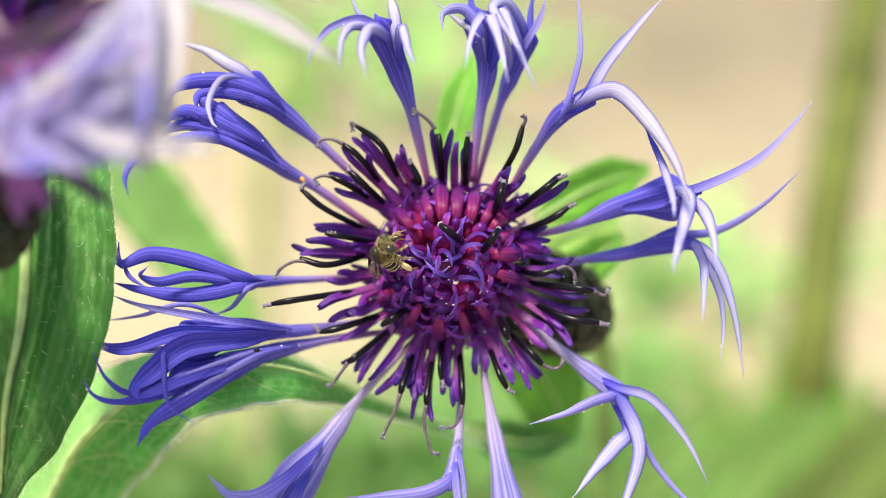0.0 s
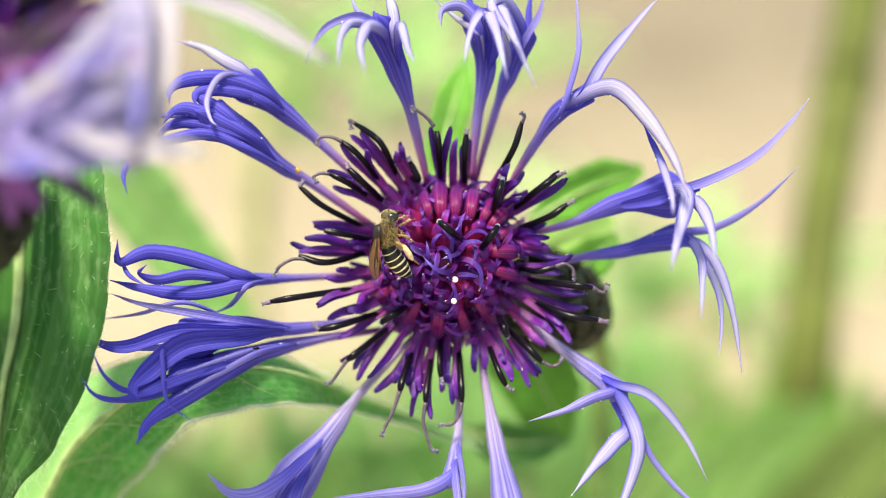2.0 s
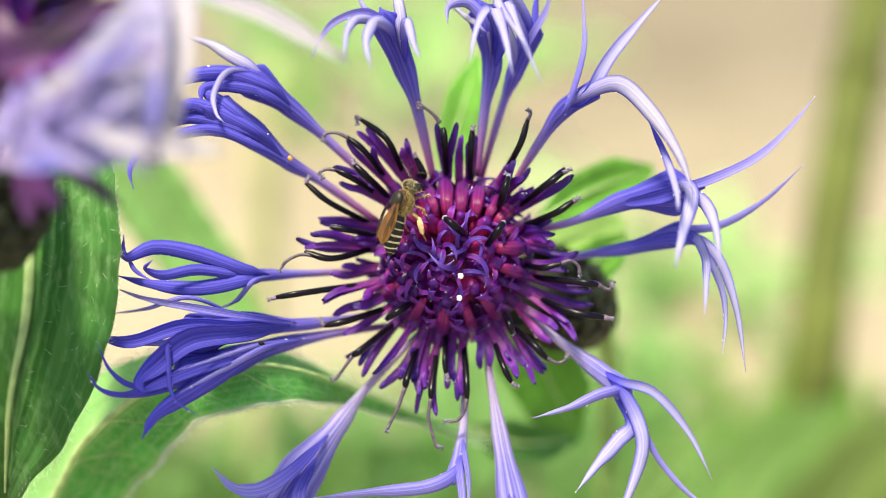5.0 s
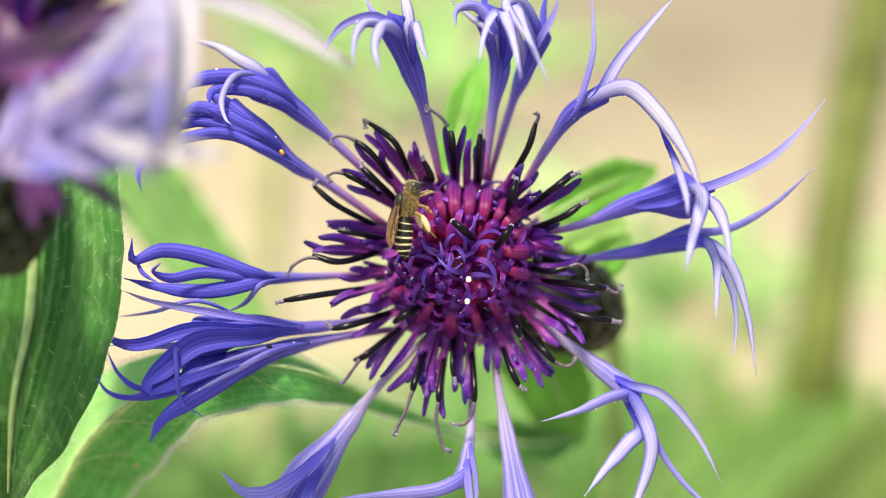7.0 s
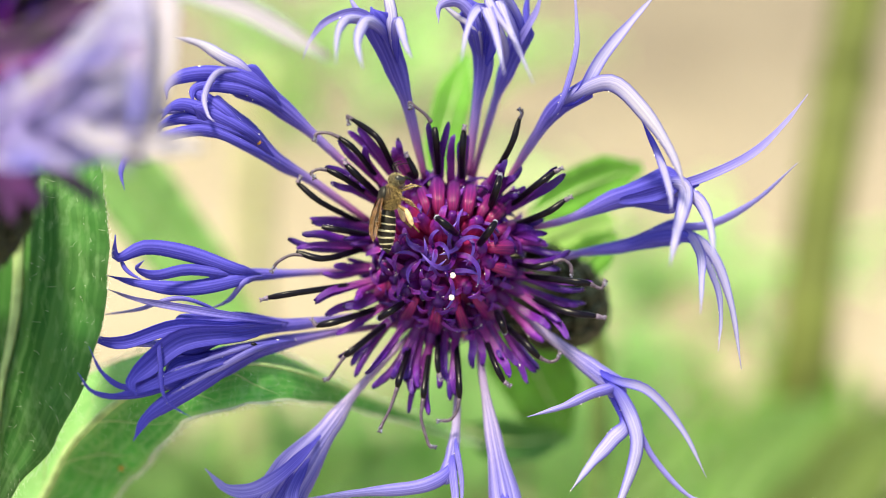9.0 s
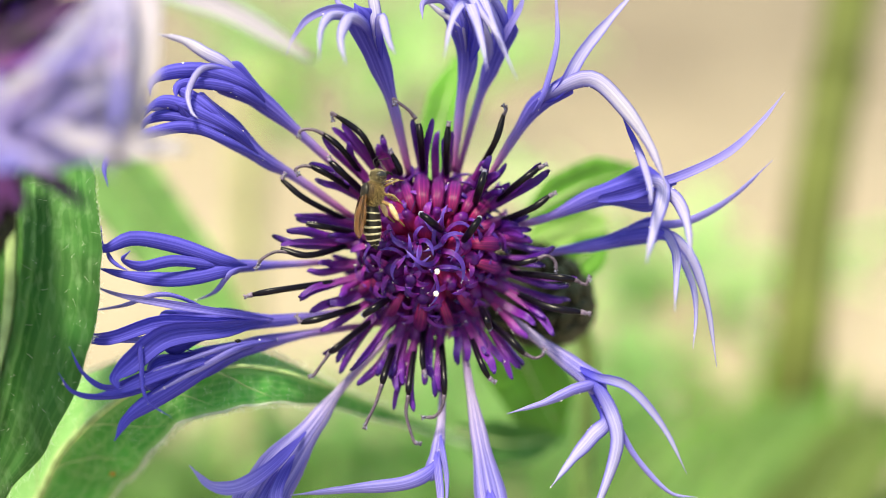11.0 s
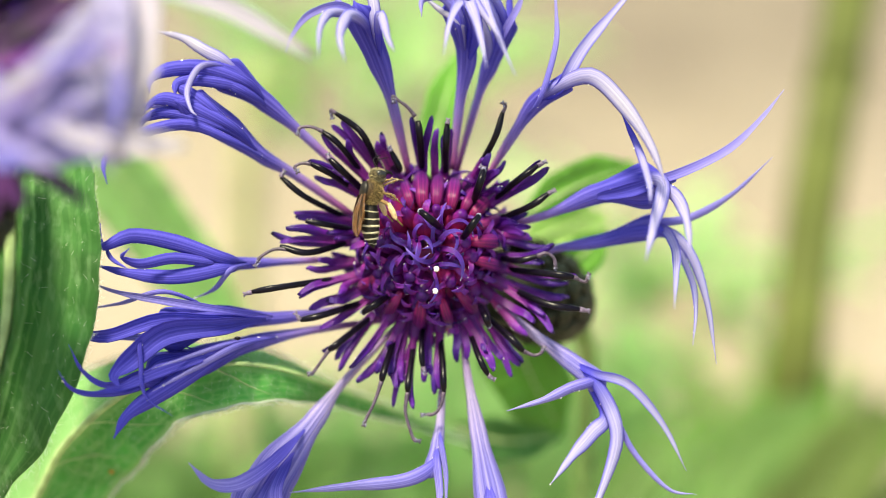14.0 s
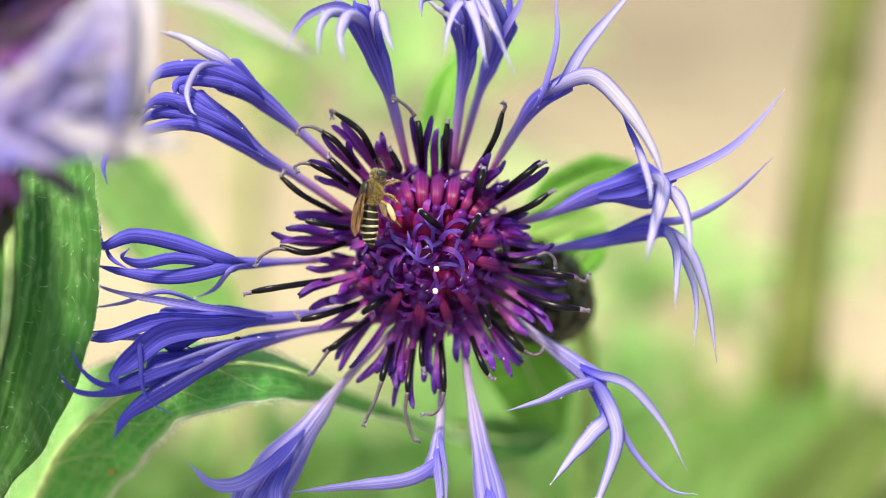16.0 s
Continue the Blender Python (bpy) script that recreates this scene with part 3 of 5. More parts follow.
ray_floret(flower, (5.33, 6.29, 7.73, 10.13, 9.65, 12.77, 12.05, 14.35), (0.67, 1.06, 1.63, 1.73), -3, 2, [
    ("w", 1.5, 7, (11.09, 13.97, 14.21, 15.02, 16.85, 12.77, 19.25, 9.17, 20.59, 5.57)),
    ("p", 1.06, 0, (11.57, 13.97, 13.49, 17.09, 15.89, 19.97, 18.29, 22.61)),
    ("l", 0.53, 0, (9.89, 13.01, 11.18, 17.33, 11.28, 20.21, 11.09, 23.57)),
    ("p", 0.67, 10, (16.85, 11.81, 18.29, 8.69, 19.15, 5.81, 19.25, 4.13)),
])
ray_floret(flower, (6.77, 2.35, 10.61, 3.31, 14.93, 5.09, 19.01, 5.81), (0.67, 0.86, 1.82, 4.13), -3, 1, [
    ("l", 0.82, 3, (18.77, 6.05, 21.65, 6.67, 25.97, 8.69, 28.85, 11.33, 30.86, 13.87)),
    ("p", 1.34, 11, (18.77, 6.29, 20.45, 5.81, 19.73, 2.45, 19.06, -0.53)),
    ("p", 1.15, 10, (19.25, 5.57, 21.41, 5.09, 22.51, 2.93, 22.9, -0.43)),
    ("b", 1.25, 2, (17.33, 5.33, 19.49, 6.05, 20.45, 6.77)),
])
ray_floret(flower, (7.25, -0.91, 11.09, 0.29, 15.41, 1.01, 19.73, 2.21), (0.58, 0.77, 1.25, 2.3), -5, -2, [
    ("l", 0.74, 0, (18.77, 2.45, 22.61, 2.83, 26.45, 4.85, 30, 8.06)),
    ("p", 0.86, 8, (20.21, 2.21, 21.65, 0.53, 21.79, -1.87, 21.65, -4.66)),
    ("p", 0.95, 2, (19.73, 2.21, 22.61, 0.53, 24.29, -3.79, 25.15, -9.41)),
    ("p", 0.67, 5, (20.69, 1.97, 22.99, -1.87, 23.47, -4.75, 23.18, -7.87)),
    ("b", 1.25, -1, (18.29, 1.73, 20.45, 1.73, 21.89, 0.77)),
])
ray_floret(flower, (6.29, -4.51, 9.65, -7.15, 12.53, -9.31, 14.69, -10.99), (0.67, 1.06, 1.63, 2.02), -3, 0, [
    ("l", 0.96, 3, (14.45, -10.75, 12.53, -11.47, 10.13, -12.53, 7.01, -13.39)),
    ("p", 1.3, 3, (14.21, -10.51, 15.89, -13.39, 16.37, -16.27, 14.93, -20.59, 13.97, -22.51)),
    ("p", 1.34, 3, (15.41, -13.63, 14.21, -15.31, 12.53, -17.23, 10.7, -19.63)),
    ("p", 0.86, 0, (14.45, -10.27, 17.33, -11.23, 20.21, -14.59, 22.22, -18.58)),
    ("l", 0.53, 1, (15.89, -13.39, 17.81, -16.99, 20.69, -20.11, 23.09, -20.59)),
], True)
ray_floret(flower, (2.93, -7.15, 3.5, -10.99, 4.37, -15.79, 5.23, -20.35, 5.57, -22.51), (0.67, 0.86, 1.54, 2.78, 3.26), -3, 2, [
    ("l", 1.15, 4, (5.33, -22.03, 4.37, -24.91, 2.93, -27.31)),
    ("l", 1.15, 4, (5.33, -22.03, 5.57, -25.39, 5.33, -28.75)),
    ("l", 1.15, 4, (5.57, -22.03, 6.77, -24.91, 8.21, -27.79)),
], True)
ray_floret(flower, (1.25, -9.55, 1.1, -13.87, 0.82, -16.27, 0.38, -18.43), (0.67, 0.86, 1.15, 1.63), -3, 1, [
    ("b", 1.25, 3, (0.53, -17.95, -1.87, -19.25, -6.67, -19.73, -11.71, -20.21)),
    ("l", 0.82, 3, (0.67, -17.71, 0.91, -20.59, 0.53, -23.95)),
    ("l", 0.53, 2, (1.1, -16.27, 1.49, -19.15, 1.39, -23.47)),
], True)
ray_floret(flower, (-2.59, -6.19, -7.15, -10.99, -9.55, -14.11, -12.67, -18.19, -14.35, -21.07), (0.67, 0.86, 1.82, 4.03, 4.8), -4.5, 3, [
    ("l", 1.34, 5, (-13.39, -17.95, -16.03, -19.54, -18.43, -19.39, -20.21, -17.62)),
    ("l", 1.25, 4, (-13.87, -20.59, -15.79, -22.51, -17.23, -24.91)),
    ("l", 1.25, 4, (-13.87, -20.59, -14.35, -23.47, -14.83, -26.83)),
    ("l", 1.25, 4, (-12.91, -20.11, -11.95, -22.99, -11.47, -25.87)),
], True)
ray_floret(flower, (-7.15, -1.01, -11.95, -1.25, -16.27, -1.39, -19.15, -1.3), (0.58, 0.77, 1.15, 1.92), -5, 1, [
    ("b", 1.39, 3, (-17.23, -1.01, -21.55, 0.43, -25.15, 1.01, -27.6, 0.14, -27.74, 2.06)),
    ("b", 1.06, 4, (-18.19, -1.39, -21.55, -1.01, -24.43, -1.49, -25.97, -0.82, -25.3, -0.05)),
    ("b", 1.34, 1, (-17.23, -1.73, -21.55, -2.45, -25.39, -2.11, -28.37, -1.39)),
    ("b", 0.43, 5, (-27.6, 0.53, -26.93, -0.91, -25.3, -1.87)),
    ("l", 0.48, -3, (-16.75, -1.87, -18.19, -3.55, -20.02, -4.37)),
])
ray_floret(flower, (-3.31, -4.03, -8.11, -4.99, -12.91, -5.62, -17.71, -5.67, -21.6, -6.5), (0.58, 0.77, 1.15, 2.4, 3.9), -5, 2, [
    ("l", 0.72, 0, (-17.23, -4.85, -22.03, -4.03, -25.87, -3.31, -28.51, -2.45)),
    ("b", 1.25, 3, (-17.71, -5.71, -22.51, -5.62, -26.83, -6.91, -29.23, -6.58, -29.81, -5.14)),
    ("l", 0.67, 2, (-18.67, -6.19, -22.51, -6.91, -25.87, -7.15, -29.95, -7.06)),
    ("b", 2.06, 5, (-17.71, -6.19, -22.03, -6.67, -24.91, -8.83, -26.35, -10.27, -25.97, -11.38)),
    ("l", 0.43, -3, (-22.03, -3.31, -25.87, -4.27, -29.23, -4.75)),
])
ray_floret(flower, (-3.31, -5.47, -9.55, -6.29, -14.83, -7.39, -18.67, -8.7, -22.0, -9.9), (0.58, 0.86, 1.5, 2.6, 3.9), -5, 3, [
    ("b", 1.63, 5, (-17.71, -8.59, -21.55, -10.99, -24.91, -13.15, -26.21, -15.22)),
    ("b", 1.06, 5, (-17.71, -8.11, -22.03, -9.55, -25.63, -10.99, -28.03, -11.33)),
    ("b", 0.43, 6, (-23.47, -6.67, -23.86, -9.07, -23.47, -11.71, -21.31, -13.3)),
    ("b", 0.53, 5, (-23.47, -9.55, -26.59, -10.75, -28.75, -9.55, -29.95, -7.25)),
    ("b", 0.53, 6, (-23.95, -10.99, -27.55, -11.47, -29.71, -10.99, -30.86, -9.46)),
    ("l", 0.60, 4.6, (-15.8, -7.55, -19.2, -9.3, -22.99, -11.3)),
    ("l", 0.45, 4.6, (-16.2, -7.3, -19.8, -8.4, -23.0, -9.4)),
])

# the open florets of the crown: throat; lobe tips; anther tube; style
random.seed(11)
rim_floret(flower, (-4.2, 7.35), [(-7.03, 11.04, "v"), (-7.8, 10.71, "v"), (-5.16, 9.55, "v")], [(-3.91, 8.31), (-5.16, 9.7), (-6.12, 10.8), (-7.66, 11.86)], [(-7.66, 11.86), (-8.09, 12.15), (-7.99, 11.57)])
rim_floret(flower, (-3.34, 7.92), [(-3.82, 10.08, "v"), (-4.15, 9.27, "l")], [(-1.66, 5.38), (-2.28, 7.06), (-3, 8.64)], [(-3, 8.64), (-3.1, 8.88)])
rim_floret(flower, (-5.78, 7.06), [(-8.71, 9.94, "v"), (-6.7, 9.46, "v")], [(-5.88, 7.63), (-7.32, 9.12), (-8.76, 10.32)], [(-8.76, 10.32), (-9.72, 10.71), (-10.68, 10.66), (-10.87, 10.13)])
rim_floret(flower, (-6.22, 5.52), [(-9.82, 7.73, "d"), (-9.34, 6.43, "d"), (-8.38, 7.06, "v")], [(-7.42, 6.24), (-8.38, 6.87), (-9.82, 7.59)], [(-9.82, 7.59), (-10.59, 7.63), (-11.16, 7.35), (-10.97, 6.96)])
rim_floret(flower, (-5.4, 5.28), [(-7.18, 6.48, "d")], [(-5.83, 5.66), (-7.03, 6.87), (-8.23, 8.02)], [(-8.23, 8.02), (-8.33, 8.31)])
rim_floret(flower, (-7.03, 3.02), [(-11.11, 3.46, "v"), (-9.72, 2.93, "v"), (-9.91, 2.45, "d")], [(-8.38, 3.26), (-10.3, 4.8), (-12.36, 6.48)], [(-12.36, 6.48), (-12.12, 6.91)])
rim_floret(flower, (-7.03, 0.96), [(-11.74, 2.16, "d"), (-12.89, 1.63, "d"), (-12.22, 0.96, "v")], [(-7.42, -0.24), (-10.06, 0.05), (-12.46, 0.62)], [(-11.74, 0.34), (-12.94, 0.34), (-14.04, -0.24), (-14.52, -0.96)])
rim_floret(flower, (-6.84, -1.01), [(-10.06, -1.3, "v"), (-9.1, -0.62, "v")], None, None)
rim_floret(flower, (-6.65, -2.16), [(-10.78, -3.41, "v"), (-10.68, -3.65, "v"), (-7.42, -3.5, "v")], [(-9.82, -2.64), (-12.22, -2.83), (-14.86, -3.26)], [(-14.86, -3.26), (-15.39, -3.41)])
rim_floret(flower, (-5.5, -4.37), [(-8.95, -6.34, "v"), (-8.14, -6, "v")], [(-6.31, -4.37), (-8.76, -5.23), (-10.78, -5.66)], [(-10.78, -5.66), (-11.11, -5.18)])
rim_floret(flower, (-4.82, -5.62), [(-8.71, -8.26, "d"), (-7.66, -8.88, "d"), (-7.42, -9.75, "v")], [(-5.98, -6.24), (-7.42, -7.54), (-8.38, -8.26)], [(-8.38, -8.26), (-8.95, -9.07), (-9.72, -10.13), (-10.01, -10.23)])
rim_floret(flower, (-3, -7.83), [(-5.83, -10.8, "v"), (-4.3, -10.03, "d"), (-3.19, -10.27, "d"), (-3.38, -7.68, "v")], [(-3.34, -8.4), (-3.67, -9.94), (-3.91, -10.9)], [(-3.91, -10.9), (-4.54, -12.72), (-5.21, -14.02), (-5.4, -14.55)])
rim_floret(flower, (-1.27, -8.02), [(-2.95, -12.87, "v"), (-1.32, -13.01, "v")], [(-1.42, -8.88), (-1.61, -10.8), (-1.7, -11.86)], [(-1.7, -11.86), (-1.9, -13.44), (-1.51, -15.03), (-1.18, -15.89), (-0.79, -15.99)])
rim_floret(flower, (-0.41, -6), [(0.07, -9.75, "v")], [(-0.55, -6.48), (-0.5, -8.16), (-0.41, -9.75)], [(-0.41, -9.75), (-0.22, -10.23)])
rim_floret(flower, (1.13, -7.54), [(0.6, -11.86, "d"), (1.37, -11.95, "d"), (0.98, -11.38, "v")], [(1.13, -8.4), (1.32, -10.32), (1.37, -11.86)], [(1.37, -11.86), (1.13, -12.96), (0.55, -13.68), (-0.41, -13.78)])
rim_floret(flower, (2.76, -6.1), [(2.52, -9.17, "d"), (3.34, -8.93, "v"), (1.99, -6.63, "l")], None, None)
rim_floret(flower, (3.72, -6.96), [(5.54, -9.89, "v")], [(3.86, -7.54), (4.44, -9.07), (5.16, -10.47)], [(5.16, -10.47), (5.59, -10.75)])
rim_floret(flower, (5.3, -5.9), [(7.08, -10.37, "v"), (7.75, -9.55, "v"), (7.99, -9.22, "d")], [(6.02, -6), (7.08, -7.35), (8.19, -8.45)], [(8.19, -8.45), (9.05, -8.79), (9.67, -8.59), (9.87, -8.16)])
rim_floret(flower, (6.22, -4.32), [(8.33, -7.01, "l"), (9, -5.9, "v")], None, None)
rim_floret(flower, (7.56, -3.36), [(10.59, -6.67, "v"), (9.87, -5.28, "v")], [(7.71, -3.84), (10.35, -4.46), (12.99, -4.9)], [(12.99, -4.9), (13.66, -5.04)])
rim_floret(flower, (7.08, -1.58), [(12.55, -2.11, "v"), (11.79, -2.64, "d")], [(8.19, -1.68), (10.83, -1.92), (12.51, -2.16)], [(12.51, -2.16), (13.42, -2.54), (13.75, -1.97)])
rim_floret(flower, (6.51, -0.48), [(10.59, 0.58, "d"), (9.77, -0.96, "d")], [(5.78, -0.82), (7.71, -0.72), (9.39, -0.34)], [(9.39, -0.34), (10.15, -0.1), (10.83, -0.62), (10.92, -1.78)])
rim_floret(flower, (5.93, 1.39), [(8.76, 1.15, "l"), (10.35, 0.34, "d")], None, None)
rim_floret(flower, (5.3, 2.54), [(8.43, 3.22, "d"), (7.71, 2.4, "d")], [(6.99, 2.93), (8.67, 3.84), (10.35, 4.94)], [(10.35, 4.94), (10.83, 5.18)])
rim_floret(flower, (5.74, 4.46), [(10.2, 7.01, "d"), (9.48, 7.63, "d")], [(6.27, 4.94), (7.95, 6.24), (9.48, 7.35)], [(9.48, 7.35), (10.06, 7.63)])
rim_floret(flower, (4.34, 5.52), [(6.6, 7.63, "d"), (5.35, 8.26, "d"), (6.02, 6.87, "v")], [(3.96, 4.08), (4.49, 5.66), (5.02, 7.06)], [(5.02, 7.06), (4.68, 7.25)])
rim_floret(flower, (4.34, 7.06), [(4.97, 7.92, "v")], [(4.97, 7.54), (5.78, 9.6), (6.51, 11.86)], [(6.51, 11.86), (6.75, 12.39), (6.55, 12.63)])
rim_floret(flower, (1.7, 6.72), [(1.51, 9.75, "d"), (2.09, 10.32, "v")], [(1.51, 7.06), (1.66, 8.98), (1.8, 10.9)], [(1.8, 10.9), (1.85, 11.19)])
rim_floret(flower, (-0.41, 7.06), [(-1.18, 11.33, "d"), (0.41, 11.38, "d"), (-0.7, 10.56, "d")], [(-0.31, 7.92), (-0.55, 9.75), (-0.7, 11.19)], [(-0.94, 11.57), (-1.56, 12.34), (-2.38, 12.96), (-2.81, 13.3), (-2.76, 12.87)])
rim_floret(flower, (0.74, 6.87), [(0.94, 10.32, "v")], None, None)
rim_floret(flower, (-5.98, 1.92), [(-10.87, 3.12, "d"), (-8.38, 1.68, "d")], [(-5.98, 1.92), (-8.38, 2.4), (-10.3, 2.74)], None)
rim_floret(flower, (6.75, -2.54), [(11.31, -3.98, "v"), (11.88, -3.84, "d")], None, None)
rim_floret(flower, (4.39, -6.48), [(6.27, -8.98, "v"), (4.97, -8.4, "d")], None, None)
rim_floret(flower, (0.26, -7.06), [(-0.31, -10.8, "v"), (0.36, -10.42, "d")], None, None)
rim_floret(flower, (-2.23, -7.35), [(-2.14, -10.8, "v"), (-2.62, -11.28, "v")], None, None)
rim_floret(flower, (-5.98, -3.6), [(-9.82, -4.66, "v"), (-8.38, -3.98, "d")], None, None)
rim_floret(flower, (-3.82, -6.48), [(-5.98, -9.12, "v"), (-6.46, -9.6, "d")], None, None)
rim_floret(flower, (5.54, 1.92), [(8.67, 2.16, "d"), (8.19, 1.58, "v")], None, None)
rim_floret(flower, (4.82, 5.04), [(6.89, 6, "v"), (6.41, 5.42, "d")], None, None)
# shorter ones between them
for k in range(7):
    a = 2 * math.pi * (k + random.uniform(-0.3, 0.3)) / 7
    r = random.uniform(4.6, 5.6)
    spread = [(a + random.uniform(-0.22, 0.22), random.uniform(6.6, 8.4)) for j in range(random.choice((2, 3, 3)))]
    rim_floret(flower, (0.2 + r * math.cos(a), 0.3 + r * math.sin(a)), [(q * math.cos(b), q * math.sin(b), random.choice("vvd")) for b, q in spread], sink=1.5)
# the dome of younger florets, opening from the outside inwards
for k in range(60):
    polar = 1.36 * math.sqrt((k + 0.5) / 60)
    young = polar < 0.41
    inner_floret(flower, k * 2.39996 + random.uniform(-0.15, 0.15), polar, random.uniform(0.85, 1.15), young)


def throat(parent, u0, v0, u1, v1, wide, mat):
    """The swollen throat of an opening floret, lying on the side of the dome."""
    pts = []
    for f in (0.0, 0.35, 0.7, 1.0):
        u, v = u0 + (u1 - u0) * f, v0 + (v1 - v0) * f
        r = math.hypot(u - 0.2, v - 0.3)
        pts.append(at_height(u, v, -4.3 + math.sqrt(max(1.0, 42 - r * r)) - (0.9 if f in (0.0, 1.0) else 0.0)))
    w = wide * MM
    bm = bmesh.new()
    loft(bm, pts, [w * 0.5, w * 0.72, w * random.uniform(0.8, 0.95), w, w * 0.85, w * 0.4], 0, 18, 14, tube=True, ribs=random.choice((3, 4, 5)), rib_depth=0.10, twist=(0, random.uniform(-50, 50)))
    ob = part("disc_floret", bm, mat, parent)
    # short pointed lobes at its mouth
    end, go = pts[-1], (pts[-1] - pts[-2]).normalized()
    side = Vector((-go.y, go.x, 0)).normalized()
    for e in (-0.8, 0.1, 0.9):
        tip = end + (go * random.uniform(1.2, 2.2) + side * e * random.uniform(0.5, 1.0) + Vector((0, 0, random.uniform(-0.2, 0.8)))) * MM
        bm = bmesh.new()
        loft(bm, [pts[-2].lerp(end, 0.6) + side * e * w * 0.3, end.lerp(tip, 0.5) + Vector((0, 0, 0.3 * MM)), tip], [w * 0.42, w * 0.42, w * 0.3, w * 0.05], 0.00008, 12, 8, cup=0.6, ribs=1, rib_depth=0.05)
        part("lobe", bm, random.choice((DISC_LIGHT, DISC_VIOLET, DOME_LOBE)), ob)


for u0, v0, u1, v1, wide, mat in (
        (-1.2, 3.6, -2.0, 6.4, 1.0, THROAT), (-0.3, 3.7, -0.55, 6.9, 1.5, THROAT), (0.8, 3.7, 1.0, 6.6, 1.3, TUBE), (2.0, 3.5, 2.5, 6.4, 1.3, THROAT),
        (3.6, 2.9, 5.7, 5.1, 1.35, THROAT), (3.6, 0.9, 6.5, 1.0, 1.4, THROAT), (4.0, 2.0, 6.5, 3.1, 1.1, TUBE), (3.8, -0.5, 6.4, -1.3, 1.2, THROAT),
        (-3.6, 1.3, -6.0, 2.0, 1.1, TUBE), (-4.0, -2.0, -6.4, -3.3, 1.2, THROAT), (-0.5, -4.0, -0.7, -6.6, 1.3, THROAT), (2.5, -3.1, 4.4, -5.4, 1.2, TUBE),
        (-2.2, -3.3, -3.7, -5.6, 1.1, TUBE), (-2.7, 2.9, -4.3, 4.9, 1.1, THROAT), (3.0, 3.4, 4.2, 5.6, 1.1, TUBE), (1.2, -3.9, 2.0, -6.4, 1.1, THROAT)):
    throat(flower, u0, v0, u1, v1, wide, mat)


def lone_anther(parent, u0, v0, u1, v1, high):
    """A curved black anther tube that stands up out of the disc, its end whitish with pollen."""
    a, b = mm(u0, v0, high - 1.6), mm(u1, v1, high)
    mid = a.lerp(b, 0.55) + Vector((0, 0, 1.2 * MM))
    bm = bmesh.new()
    loft(bm, [a, mid, b], [0.55 * MM, 0.66 * MM, 0.6 * MM, 0.5 * MM], 0, 12, 10, tube=True)
    ob = part("anther_tube", bm, ANTHER, parent, "glossy black anther tube")
    bm = bmesh.new()
    ball(bm, b, (0.00026, 0.00026, 0.00024), detail=2, rough=0.5, freq=3)
    part("pollen_tip", bm, TIP, ob, "bluish-white pollen tip")


for u0, v0, u1, v1, high in ((1.1, 2.1, -0.5, 3.4, 3.2), (3.0, 1.2, 4.3, 3.0, 2.8), (4.0, 4.3, 4.8, 6.9, 1.0), (-3.2, -3.6, -5.4, -5.0, 0.6), (4.6, -4.6, 5.2, -6.2, 0.6)):
    lone_anther(flower, u0, v0, u1, v1, high)


def dust(parent, obs, count, size):
    """White pollen and dew, strewn over the given florets."""
    bm = bmesh.new()
    done = 0
    while done < count:
        o = random.choice(obs)
        v = o.data.vertices[random.randrange(len(o.data.vertices))]
        if v.normal.z > 0.35:
            r = size * random.uniform(0.5, 1.3) * (1.8 if random.random() < 0.06 else 1)
            ball(bm, v.co, (r, r, r), detail=1)
            done += 1
    tagged(part("pollen_dust", bm, POLLEN, parent, "specks of white pollen"), kind="stuff")


for ray in RAYS:
    dust(ray, [ray, *ray.children], 60, 0.00006)
crown = [o for o in flower.children if o.name.startswith("disc_floret")]
dust(flower, crown + [c for o in crown for c in o.children if c.name.startswith(("lobe", "anther_tube"))], 2000, 0.000062)
bm = bmesh.new()
ball(bm, mm(-15.5, -6.9, 3.9), (0.00028, 0.00016, 0.00018), detail=2, rough=0.3, freq=3)
part("blemish", bm, ANTHER, flower, "tiny black speck on a floret")

